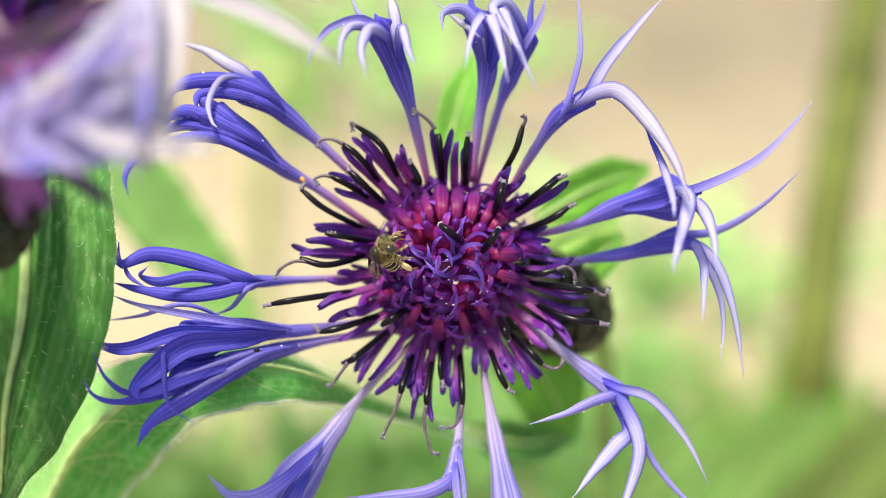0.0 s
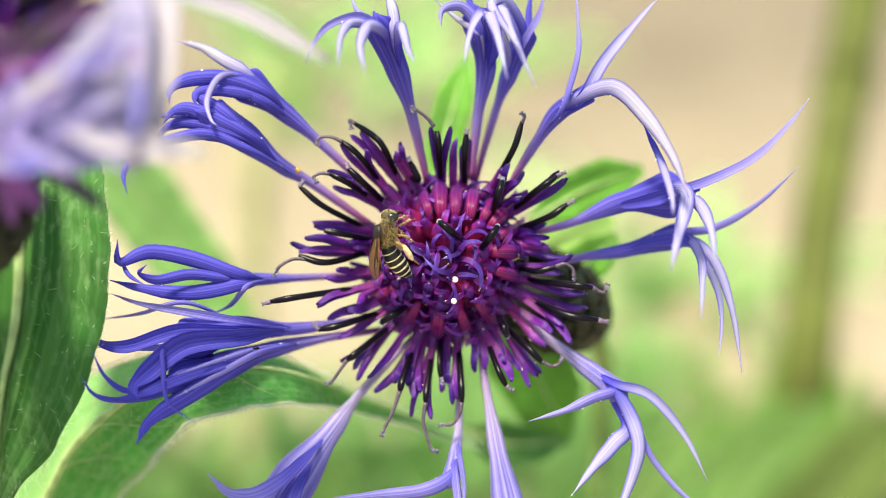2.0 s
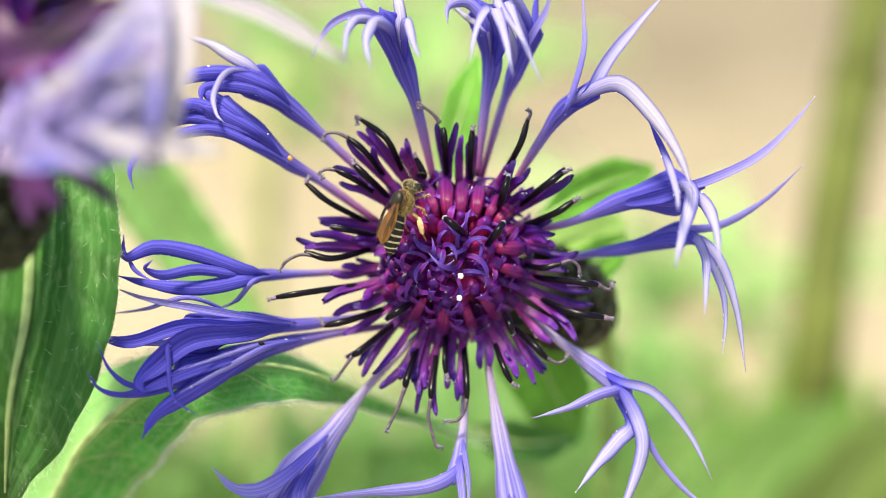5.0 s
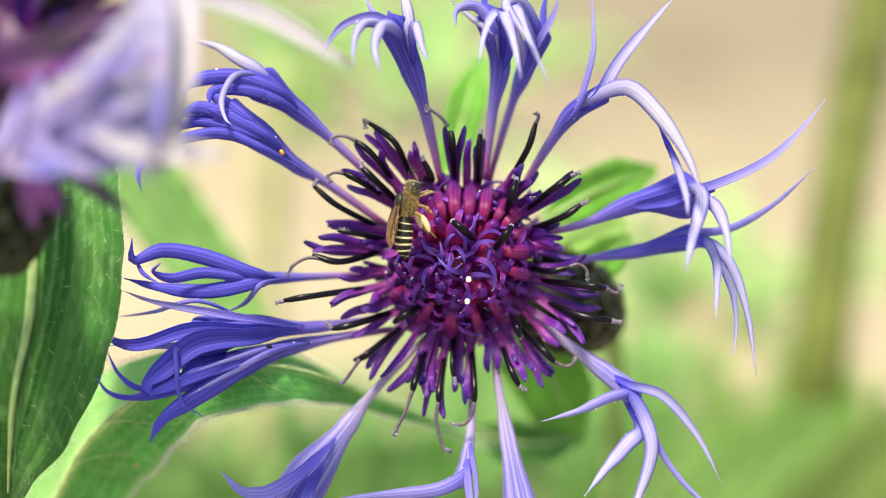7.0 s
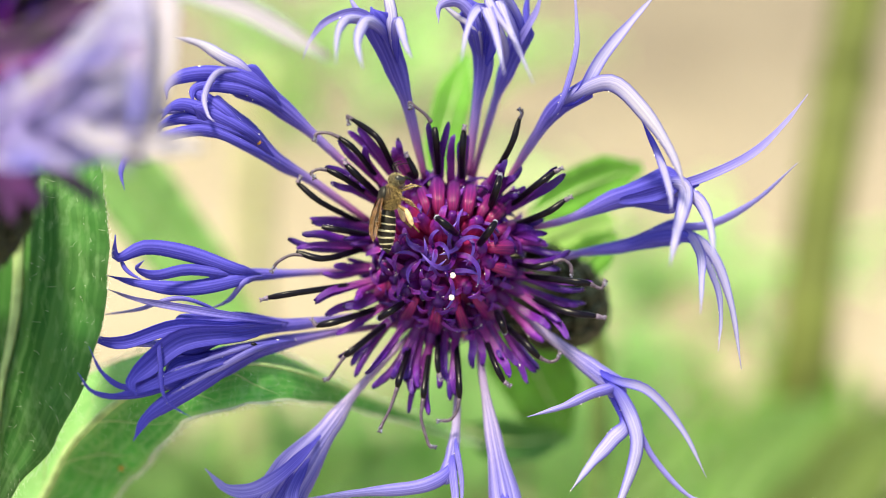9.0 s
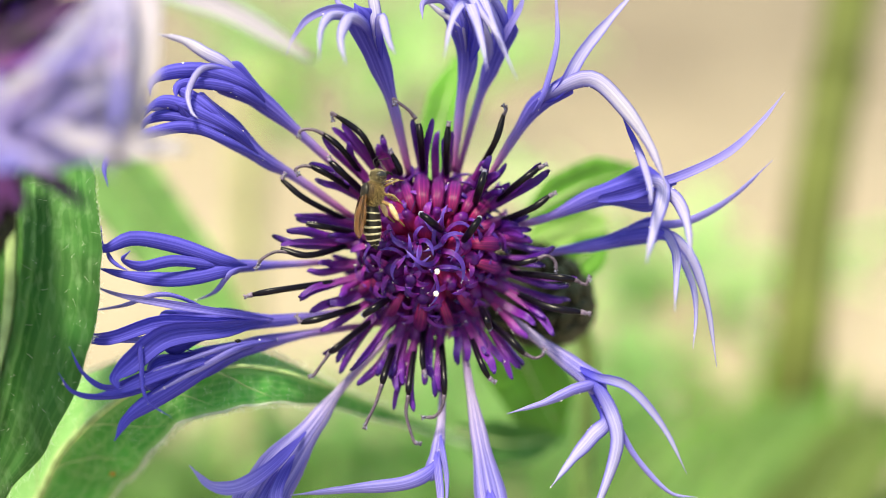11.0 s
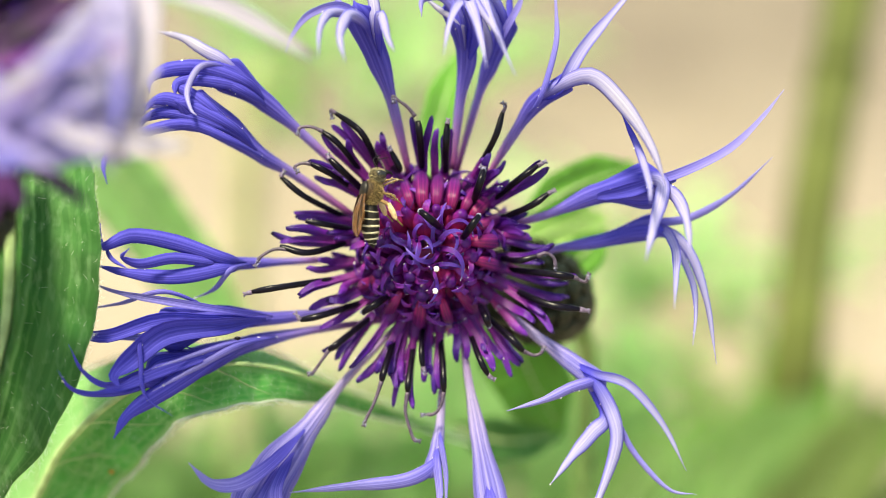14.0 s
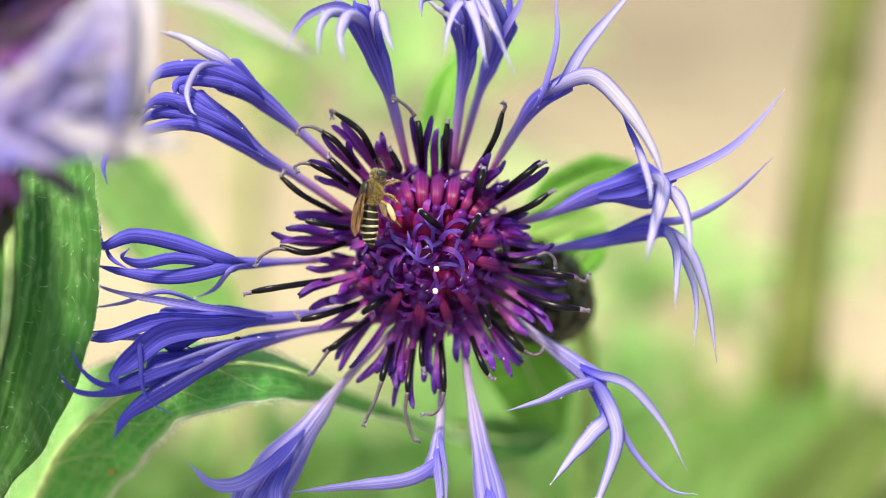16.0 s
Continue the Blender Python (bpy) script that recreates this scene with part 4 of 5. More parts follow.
# ---- leaves and the other flower ----
def leaf_blade(parent, points, widths, mats, fold=0.35, facing=(0, 0, 1), twist=(0, 0), rib=0.0009, hairs=0, narrow=1.0, pleat=0.045, cross=0, label="", name="leaf"):
    """A leaf: two halves that rise from the midrib, the rib itself, and down along the edge."""
    n, half = 44, 9
    path = curve_through(points, n)
    bm = bmesh.new()
    uv = bm.loops.layers.uv.verify()
    rows, frames = [], []

    def lift(i, e):
        ruff = 0.05 * math.sin(i * 0.9 + (2 if e > 0 else 0)) * abs(e) ** 3 + 0.04 * math.sin(i * 1.7 + 5 * e)
        return fold * abs(e) ** 0.8 + ruff + pleat * math.cos((3 if pleat < 0.06 else 5) * math.pi * e) * math.sin(math.pi * i / (n - 1))

    for i, p in enumerate(path):
        s = i / (n - 1)
        tan = (path[min(i + 1, n - 1)] - path[max(i - 1, 0)]).normalized()
        side = tan.cross(Vector(facing)).normalized()
        nor = side.cross(tan).normalized()
        a = radians(twist[0] + (twist[1] - twist[0]) * s)
        side, nor = side * math.cos(a) + nor * math.sin(a), nor * math.cos(a) - side * math.sin(a)
        w = profile(widths, s) / 2
        frames.append((p, tan, side, nor, w))
        row = []
        for j in range(-half, half + 1):
            e = j / half
            row.append(p + side * (w * e * (narrow if e < 0 else 1.0)) + nor * (w * lift(i, e)))
        rows.append(row)
    thick = max(widths) * 0.012
    top = [[bm.verts.new(q) for q in row] for row in rows]
    low = [[bm.verts.new(q - frames[i][3] * thick) for q in row] for i, row in enumerate(rows)]
    for grid, flip in ((top, False), (low, True)):
        for i in range(n - 1):
            for j in range(2 * half):
                quad = [(i, j), (i, j + 1), (i + 1, j + 1), (i + 1, j)]
                f = bm.faces.new([grid[a][b] for a, b in (quad[::-1] if flip else quad)])
                for lp, (a, b) in zip(f.loops, quad[::-1] if flip else quad):
                    lp[uv].uv = (b / (2 * half), a / (n - 1) * 3)
    for j in (0, 2 * half):
        for i in range(n - 1):
            bm.faces.new((top[i][j], top[i + 1][j], low[i + 1][j], low[i][j]))
    bmesh.ops.recalc_face_normals(bm, faces=bm.faces)
    ob = part(name, bm, mats, parent, label)
    if rib:
        bm = bmesh.new()
        loft(bm, [f[0] + f[3] * (rib * 0.42 + f[4] * lift(4 * k, 0.0)) for k, f in enumerate(frames[::4])], [rib, rib * 0.9, rib * 0.5, rib * 0.2], 0, 30, 8, tube=True)
        part("midrib", bm, RIB, ob, "pale midrib")
    def on_blade(i, e, up=0.0):
        p, tan, side, nor, w = frames[max(0, min(n - 1, i))]
        return p + side * (w * e * (narrow if e < 0 else 1.0)) + nor * (w * lift(i, e) + up)

    for k in range(cross):
        # veins that leave the midrib at a slant
        bm = bmesh.new()
        i, s = 3 + 3 * k, 1 if k % 2 else -1
        loft(bm, [on_blade(i + j, s * 0.85 * j / 6, 0.00002) for j in range(7)], [0.16 * MM, 0.12 * MM, 0.03 * MM], 0, 20, 6, tube=True)
        part("vein", bm, RIB, ob, "pale slanting vein")
    if hairs:
        bm = bmesh.new()
        loft(bm, [f[0] + f[2] * f[4] + f[3] * f[4] * lift(k, 1.0) for k, f in enumerate(frames)], [0.18 * MM, 0.22 * MM, 0.14 * MM], 0, 87, 6, tube=True)
        part("leaf_rim", bm, FUZZ, ob, "pale downy rim")
    if hairs:
        bm = bmesh.new()
        for k in range(hairs):
            i = random.randrange(2, n - 2)
            p, tan, side, nor, w = frames[i]
            e = random.choice((-1, 1)) * (1 if random.random() < (0.85 if hairs < 5000 else 0.5) else random.uniform(0.1, 1))
            q = p.lerp(frames[i + 1][0], random.random()) + side * (w * e * (narrow if e < 0 else 1.0)) + nor * (w * lift(i, e))
            go = (side * (1 if e > 0 else -1) * random.uniform(0.1, 1) + tan * random.uniform(-0.8, 0.8) + nor * random.uniform(0.1, 0.9)).normalized()
            ln = random.uniform(0.3, 0.8 if hairs < 5000 else 1.1) * MM
            bend = Vector((random.uniform(-1, 1), random.uniform(-1, 1), random.uniform(-1, 1))) * 0.1 * ln
            loft(bm, [q, q + go * ln * 0.5 + bend, q + go * ln], [0.00002, 0.000016, 0.000007], 0, 3, 3, tube=True, close=False)
        tagged(part("leaf_down", bm, FUZZ, ob, "fine silvery down"), kind="stuff")
    return ob


random.seed(21)
stem = thing("leafy_plant", STAND, "cluster of broad downy dark green leaves on a stem", "plant")
leaf_blade(stem, [mm(-32.5, 11.5, 0.0), mm(-31.3, 6.6, 2.0), mm(-30.7, 1.9, 3.5), mm(-31.0, -2.8, 4.0), mm(-32.2, -7.8, 4.0), mm(-34.2, -13.1, 3.0), mm(-37.2, -18.2, 0.0), mm(-40.1, -22.9, -4.0)], [5.59 * MM, 6.99 * MM, 7.36 * MM, 7.64 * MM, 7.36 * MM, 5.78 * MM, 2.89 * MM, 0.75 * MM], LEAF_BROAD, 0.12, rib=0, hairs=900, pleat=0.05, twist=(-6, 4), label="broad downy dark green leaf")
leaf_blade(stem, [mm(-33.4, 11.0, 5.0), mm(-33.0, 5.4, 7.0), mm(-33.0, -3.1, 8.0), mm(-34.3, -9.7, 8.0), mm(-35.4, -14.9, 6.0), mm(-37.0, -20.2, 2.0)], [3.13 * MM, 5.82 * MM, 6.71 * MM, 5.82 * MM, 4.03 * MM, 2.24 * MM], LEAF, 0.3, rib=1.0 * MM, narrow=0.3, pleat=0.02, label="green leaf with a thick pale midrib")
second = thing("cornflower", STAND, "lilac cornflower with a dark purple centre, close to the lens", "flower", "cornflowers")
arch = thing("leaf", STAND, "arching light green leaf with a sunlit paler half, pale midrib and downy rim", "leaf")
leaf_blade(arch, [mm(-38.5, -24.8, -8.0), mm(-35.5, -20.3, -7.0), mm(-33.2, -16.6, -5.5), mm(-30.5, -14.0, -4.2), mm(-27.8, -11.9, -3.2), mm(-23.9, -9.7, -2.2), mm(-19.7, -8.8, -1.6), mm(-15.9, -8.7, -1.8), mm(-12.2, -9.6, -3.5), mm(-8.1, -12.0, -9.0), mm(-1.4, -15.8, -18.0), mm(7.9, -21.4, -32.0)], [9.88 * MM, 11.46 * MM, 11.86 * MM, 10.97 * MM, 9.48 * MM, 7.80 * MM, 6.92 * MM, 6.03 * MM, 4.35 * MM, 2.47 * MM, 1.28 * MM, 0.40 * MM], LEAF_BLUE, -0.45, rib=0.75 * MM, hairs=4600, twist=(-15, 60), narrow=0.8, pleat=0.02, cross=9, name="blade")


def far_lobe(points, wide, kind):
    """A ray of the near flower."""
    bm = bmesh.new()
    w = wide * MM
    loft(bm, points, [w * 0.4, w * 0.8, w, w * 0.9, w * 0.3], 0.0001, 16, 10, cup=0.3, ribs=2, rib_depth=0.05)
    part("ray_floret", bm, {"l": NEAR_LILAC, "p": NEAR_PALE, "w": NEAR_WHITE, "d": HEART_DARK, "b": LILAC, "m": DISC}[kind], second, "purple floret" if kind in "dm" else "pale lilac floret")


far_lobe([mm(-27.8, 7.4, 24.0), mm(-26.7, 5.5, 24.0), mm(-26.1, 3.9, 24.0)], 1.5, "d")
far_lobe([mm(-26.7, 7.0, 24.0), mm(-24.1, 5.9, 24.0), mm(-21.9, 4.2, 24.0)], 1.0, "d")
far_lobe([mm(-28.8, 7.8, 23.2), mm(-28.4, 5.6, 23.2), mm(-28.1, 3.0, 23.2)], 1.5, "d")
far_lobe([mm(-21.1, 21.7, 25.6), mm(-18.6, 18.7, 26.1), mm(-18.2, 14.3, 26.7), mm(-18.2, 9.0, 27.2)], 4.0, "w")
far_lobe([mm(-23.4, 21.4, 24.0), mm(-17.2, 18.6, 23.5), mm(-12.5, 17.0, 22.9), mm(-7.3, 13.9, 22.4)], 1.49, "w")
far_lobe([mm(-25.0, 10.2, 28.0), mm(-22.4, 9.0, 28.0), mm(-18.6, 8.0, 28.0), mm(-14.6, 7.6, 28.0)], 2.0, "w")
far_lobe([mm(-21.5, 21.0, 22.0), mm(-20.2, 17.0, 22.0), mm(-20.0, 12.0, 22.0), mm(-20.2, 7.0, 22.0)], 4.4, "p")
far_lobe([mm(-26.4, 12.9, 26.4), mm(-25.0, 10.0, 27.2), mm(-24.4, 6.5, 28.0)], 1.12, "l")
far_lobe([mm(-26.3, 12.7, 28.0), mm(-25.7, 9.7, 28.8), mm(-25.8, 6.2, 29.6)], 1.12, "l")
far_lobe([mm(-26.0, 13.1, 26.4), mm(-22.6, 13.6, 27.2), mm(-18.8, 15.8, 28.0)], 0.88, "l")
far_lobe([mm(-25.3, 12.5, 28.0), mm(-21.8, 12.5, 28.8), mm(-17.9, 14.1, 29.6)], 0.88, "l")
far_lobe([mm(-26.8, 12.7, 26.4), mm(-23.0, 9.3, 28.0), mm(-18.2, 8.0, 29.6)], 0.97, "l")
far_lobe([mm(-26.5, 12.2, 28.0), mm(-23.1, 8.2, 29.6), mm(-18.7, 6.5, 31.2)], 0.97, "l")
far_lobe([mm(-26.0, 13.5, 25.6), mm(-21.2, 11.4, 26.8), mm(-18.2, 6.9, 28.0)], 0.88, "l")
far_lobe([mm(-25.8, 13.0, 27.2), mm(-21.4, 10.5, 28.4), mm(-18.8, 5.8, 29.6)], 0.88, "l")
far_lobe([mm(-27.4, 12.6, 25.6), mm(-27.6, 9.0, 27.6), mm(-28.3, 6.0, 29.6)], 0.80, "l")
far_lobe([mm(-27.2, 12.5, 27.2), mm(-27.8, 9.2, 29.2), mm(-28.9, 6.5, 31.2)], 0.80, "l")
far_lobe([mm(-27.0, 12.6, 26.4), mm(-23.7, 11.0, 27.6), mm(-17.8, 11.2, 28.8)], 2.11, "p")
far_lobe([mm(-27.6, 11.9, 27.2), mm(-24.9, 8.9, 28.4), mm(-20.8, 7.5, 29.6)], 1.03, "l")
far_lobe([mm(-27.3, 11.4, 28.8), mm(-25.1, 7.9, 30.0), mm(-21.5, 6.0, 31.2)], 1.03, "l")
far_lobe([mm(-26.5, 12.7, 26.4), mm(-23.7, 10.3, 28.0), mm(-19.7, 9.8, 29.6)], 0.87, "l")
far_lobe([mm(-26.2, 12.2, 28.0), mm(-23.7, 9.3, 29.6), mm(-19.9, 8.4, 31.2)], 0.87, "l")
far_lobe([mm(-20.7, 21.1, 26.4), mm(-19.3, 18.1, 27.2), mm(-18.8, 14.1, 28.0), mm(-18.9, 8.4, 28.8)], 1.97, "p")
far_lobe([mm(-27.2, 8.3, 28.0), mm(-24.4, 11.1, 28.5), mm(-21.5, 13.7, 29.1), mm(-18.8, 16.0, 29.6)], 0.75, "l")
far_lobe([mm(-26.4, 7.9, 29.6), mm(-23.4, 10.4, 30.1), mm(-20.4, 12.8, 30.7), mm(-17.5, 14.7, 31.2)], 0.75, "l")
far_lobe([mm(-26.9, 9.2, 29.6), mm(-24.0, 11.3, 30.1), mm(-21.4, 13.6, 30.7), mm(-19.3, 16.2, 31.2)], 1.22, "p")
far_lobe([mm(-26.5, 7.2, 28.0), mm(-23.1, 9.5, 29.2), mm(-19.8, 11.8, 30.4)], 0.68, "l")
far_lobe([mm(-25.8, 6.8, 29.6), mm(-22.2, 8.8, 30.8), mm(-18.7, 10.6, 32.0)], 0.68, "l")
far_lobe([mm(-26.9, 12.9, 23.0), mm(-21.7, 10.7, 24.0), mm(-18.4, 8.4, 24.0)], 3.6, "p")
far_lobe([mm(-29.5, 9.4, 23.0), mm(-26.0, 8.2, 24.0), mm(-21.0, 7.6, 25.0)], 3.2, "l")
far_lobe([mm(-26.0, 14.0, 23.0), mm(-21.8, 12.6, 24.0), mm(-18.2, 12.4, 24.0)], 3.0, "p")
# dark florets of its disc before the pale ones, and streaks of deeper lilac and white
for flat, near, wide, kind in (
        (((-29.0, 12.5), (-27.0, 13.5), (-25.0, 14.2)), 27.5, 2.0, "d"), (((-29.0, 14.0), (-25.5, 15.0), (-21.5, 16.8)), 27.0, 1.6, "d"),
        (((-29.0, 13.0), (-26.0, 13.0), (-23.6, 13.6)), 27.0, 1.6, "d"), (((-27.5, 12.0), (-24.5, 13.2), (-21.0, 15.0)), 28.0, 0.8, "m"),
        (((-24.0, 10.4), (-21.6, 12.2), (-19.3, 13.0)), 31.0, 0.6, "b"), (((-18.1, 13.6), (-17.9, 11.0), (-18.2, 8.2)), 31.0, 0.9, "b"),
        (((-27.5, 6.8), (-25.4, 6.6), (-23.4, 6.5)), 31.0, 1.2, "b"), (((-22.3, 8.7), (-20.2, 7.9), (-18.4, 7.5)), 31.0, 1.2, "w"),
        (((-25.4, 10.2), (-24.0, 11.0), (-22.3, 12.0)), 31.5, 0.7, "w")):
    far_lobe([mm(x, y, near) for x, y in flat], wide, kind)
HEART = mm(-29.3, 14.4, 22.0)
bm = bmesh.new()
ball(bm, HEART, (0.0042, 0.0036, 0.0026), detail=3, rough=0.1, freq=8)
part("flower_heart", bm, HEART_DARK, second, "dark purple heart")
for k in range(90):
    a = random.uniform(0, 2 * math.pi)
    el = random.uniform(-0.5, 0.9)
    go = Vector((math.cos(a) * math.cos(el), math.sin(a) * math.cos(el), math.sin(el)))
    ln = random.uniform(5.2, 8.6) * MM
    acr = go.cross(Vector((0.1, 0.2, 1))).normalized()
    bm = bmesh.new()
    loft(bm, [HEART + go * 1.2 * MM, HEART + go * ln * 0.7, HEART + go * ln + acr * random.uniform(-1, 1) * MM], [0.9 * MM, 0.9 * MM, 1.0 * MM, 0.2 * MM], 0.0003, 8, 8)
    part("disc_floret", bm, random.choice((HEART_DARK, HEART_DARK, DISC_LOBE, DISC, ANTHER)), second)
# its cup, enlarged and placed to stand in for shadow on the leaf
involucre(second, mm(-33.0, 3.9, 15.5), (0.25, 0.9, 0.3), 0.0037)
bm = bmesh.new()
loft(bm, [mm(-36, 3, 14), mm(-37, -20, 12), mm(-38, -60, 0), mm(-36, -400, -140)], [0.0022, 0.0024, 0.003], 0, 30, 10, tube=True)
part("stalk", bm, STALK, second, "ribbed green stalk")
third = thing("leafy_shoot", STAND, "light green leaves of a shoot behind the flower", "plant")
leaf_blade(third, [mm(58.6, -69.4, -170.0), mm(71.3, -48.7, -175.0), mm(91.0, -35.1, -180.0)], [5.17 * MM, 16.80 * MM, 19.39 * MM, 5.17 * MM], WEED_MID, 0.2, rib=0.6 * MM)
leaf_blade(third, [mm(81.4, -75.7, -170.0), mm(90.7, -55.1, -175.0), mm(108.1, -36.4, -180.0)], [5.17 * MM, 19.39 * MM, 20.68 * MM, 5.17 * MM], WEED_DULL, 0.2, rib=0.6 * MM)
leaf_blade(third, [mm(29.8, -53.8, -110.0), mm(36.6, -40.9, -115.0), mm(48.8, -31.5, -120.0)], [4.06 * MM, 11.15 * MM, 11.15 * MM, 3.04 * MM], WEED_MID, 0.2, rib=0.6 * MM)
leaf_blade(third, [mm(-0.6, 7.5, -14.0), mm(0.8, 13.8, -17.0), mm(2.8, 21.3, -22.0)], [1.12 * MM, 3.69 * MM, 3.91 * MM, 1.12 * MM], LEAF_LIT, 0.2, rib=0.4 * MM)
leaf_blade(third, [mm(8.6, 4.3, -14.0), mm(14.6, 7.5, -18.0), mm(20.9, 9.7, -22.0)], [1.13 * MM, 4.51 * MM, 4.73 * MM, 1.35 * MM], LEAF_LIT, 0.2, rib=0.4 * MM)
# a blade in lightened green, added for a bright highlight behind the flower
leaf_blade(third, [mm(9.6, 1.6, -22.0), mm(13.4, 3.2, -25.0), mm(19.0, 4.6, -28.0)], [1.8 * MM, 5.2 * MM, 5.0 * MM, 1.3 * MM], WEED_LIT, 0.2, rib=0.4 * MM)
leaf_blade(third, [mm(10.6, -2.4, -15.0), mm(14.2, 0.0, -17.0), mm(17.6, 2.9, -18.0)], [1.68 * MM, 4.47 * MM, 3.91 * MM, 1.12 * MM], LEAF_LIT, 0.3, rib=0.4 * MM)
leaf_blade(third, [mm(6.8, -3.0, -20.0), mm(10.0, -11.5, -24.0), mm(14.0, -18.6, -28.0)], [3.55 * MM, 8.87 * MM, 7.69 * MM, 1.18 * MM], LEAF_LIT, 0.2, rib=0.4 * MM)
leaf_blade(third, [mm(2.3, -17.7, -26.0), mm(7.9, -19.5, -28.0), mm(14.2, -19.2, -30.0)], [1.22 * MM, 4.88 * MM, 4.27 * MM, 1.22 * MM], LEAF, 0.2, rib=0.4 * MM)
leaf_blade(third, [mm(-46.3, 17.5, -60.0), mm(-38.1, 4.7, -64.0), mm(-28.2, -9.7, -70.0)], [6.22 * MM, 10.88 * MM, 10.10 * MM, 4.66 * MM], WEED_PALE_LIT, 0.2, rib=0.4 * MM)

# ---- ground and the garden behind ----
def ground_sheet():
    bm = bmesh.new()
    uv = bm.loops.layers.uv.verify()
    ring_at = [0.0, 0.3, 0.6, 0.9, 1.2, 1.6, 2.2, 3, 5, 9, 20, 60, 200, 900, 3000]
    rings = []
    for r in ring_at[1:]:
        rings.append([bm.verts.new((r * math.cos(a), r * math.sin(a), 0.02 * noise.noise(Vector((r * math.cos(a) * 2, r * math.sin(a) * 2, 3))) if r < 5 else 0))
                      for a in (2 * math.pi * k / 48 for k in range(48))])
    mid = bm.verts.new((0, 0, 0))
    for k in range(48):
        bm.faces.new((mid, rings[0][k], rings[0][(k + 1) % 48]))
        for a, b in zip(rings, rings[1:]):
            bm.faces.new((a[k], b[k], b[(k + 1) % 48], a[(k + 1) % 48]))
    tagged(part("ground", bm, SOIL), "dry sandy garden soil", "ground", kind="structure")


ground_sheet()


def weed(x, y, tall, spread, count, mat, wide, label, lean=0.5):
    """A tuft of blades on the ground."""
    ob = thing("weed", Matrix.Translation((x, y, -0.01)), label, "plant", "weeds")
    for k in range(count):
        a = random.uniform(0, 2 * math.pi)
        r = spread * math.sqrt(random.random())
        foot = Vector((r * 0.5 * math.cos(a), r * 0.5 * math.sin(a), 0))
        h = tall * random.uniform(0.55, 1.0)
        away = Vector((math.cos(a), math.sin(a), 0)) * r * lean * random.uniform(0.5, 1.6)
        tip = foot + away + Vector((0, 0, h))
        bm = bmesh.new()
        w = wide * random.uniform(0.6, 1.2)
        loft(bm, [foot, foot + away * 0.25 + Vector((0, 0, h * 0.55)), tip, tip + away * 0.35 - Vector((0, 0, h * 0.08))],
             [w * 0.4, w * 0.9, w, w * 0.6, w * 0.08], wide * 0.02, 9, 6, facing=(math.sin(a * 3), -1, 0.4), cup=0.25)
        part("leaf", bm, mat, ob)
    return ob


random.seed(31)
# the pale and minty tufts carry sunlight in their leaf colour
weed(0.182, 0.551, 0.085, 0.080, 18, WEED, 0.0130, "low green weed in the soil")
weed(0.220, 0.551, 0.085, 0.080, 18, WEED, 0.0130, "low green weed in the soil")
weed(-0.235, 0.551, 0.085, 0.080, 22, WEED_PALE_LIT, 0.0130, "low pale sunlit green weed in the soil")
weed(-0.020, 0.551, 0.085, 0.080, 22, WEED_PALE_LIT, 0.0130, "low pale sunlit green weed in the soil")
weed(0.037, 0.551, 0.085, 0.080, 22, WEED_PALE_LIT, 0.0130, "low pale sunlit green weed in the soil")
weed(0.093, 0.551, 0.085, 0.080, 22, WEED_PALE_LIT, 0.0130, "low pale sunlit green weed in the soil")
weed(0.141, 0.551, 0.085, 0.080, 22, WEED_PALE_LIT, 0.0130, "low pale sunlit green weed in the soil")
weed(-0.009, 0.646, 0.070, 0.080, 20, WEED_PALE_LIT, 0.0140, "low pale sunlit green weed in the soil")
weed(0.056, 0.646, 0.070, 0.080, 20, WEED_PALE_LIT, 0.0140, "low pale sunlit green weed in the soil")
weed(0.107, 0.646, 0.070, 0.080, 20, WEED_PALE_LIT, 0.0140, "low pale sunlit green weed in the soil")
weed(-0.139, 0.531, 0.075, 0.070, 14, WEED_PALE_LIT, 0.0130, "low pale sunlit green weed in the soil")
weed(-0.096, 0.531, 0.075, 0.070, 14, WEED_PALE_LIT, 0.0130, "low pale sunlit green weed in the soil")
weed(-0.056, 0.531, 0.075, 0.070, 14, WEED_PALE_LIT, 0.0130, "low pale sunlit green weed in the soil")
weed(-0.150, 0.500, 0.070, 0.060, 22, WEED_PALE_LIT, 0.0130, "low pale sunlit green weed in the soil")
weed(-0.118, 0.490, 0.070, 0.050, 18, WEED_PALE_LIT, 0.0130, "low pale sunlit green weed in the soil")
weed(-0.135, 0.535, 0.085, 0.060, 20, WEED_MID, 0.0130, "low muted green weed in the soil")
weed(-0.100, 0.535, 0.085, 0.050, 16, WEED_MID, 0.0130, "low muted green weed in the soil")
weed(-0.075, 0.470, 0.060, 0.035, 14, WEED_PALE_LIT, 0.0120, "low pale sunlit green weed in the soil")
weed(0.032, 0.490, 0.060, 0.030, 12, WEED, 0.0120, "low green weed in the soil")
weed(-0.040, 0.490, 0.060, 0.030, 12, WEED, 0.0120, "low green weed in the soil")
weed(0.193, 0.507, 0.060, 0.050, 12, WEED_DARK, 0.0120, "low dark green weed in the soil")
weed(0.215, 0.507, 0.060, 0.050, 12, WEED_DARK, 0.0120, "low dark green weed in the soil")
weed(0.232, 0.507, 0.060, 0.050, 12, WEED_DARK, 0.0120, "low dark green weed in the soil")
weed(-0.151, 1.408, 0.150, 0.140, 5, WEED_MINT_LIT, 0.0340, "broad-leaved sunlit minty green weed in the garden", 1.4)
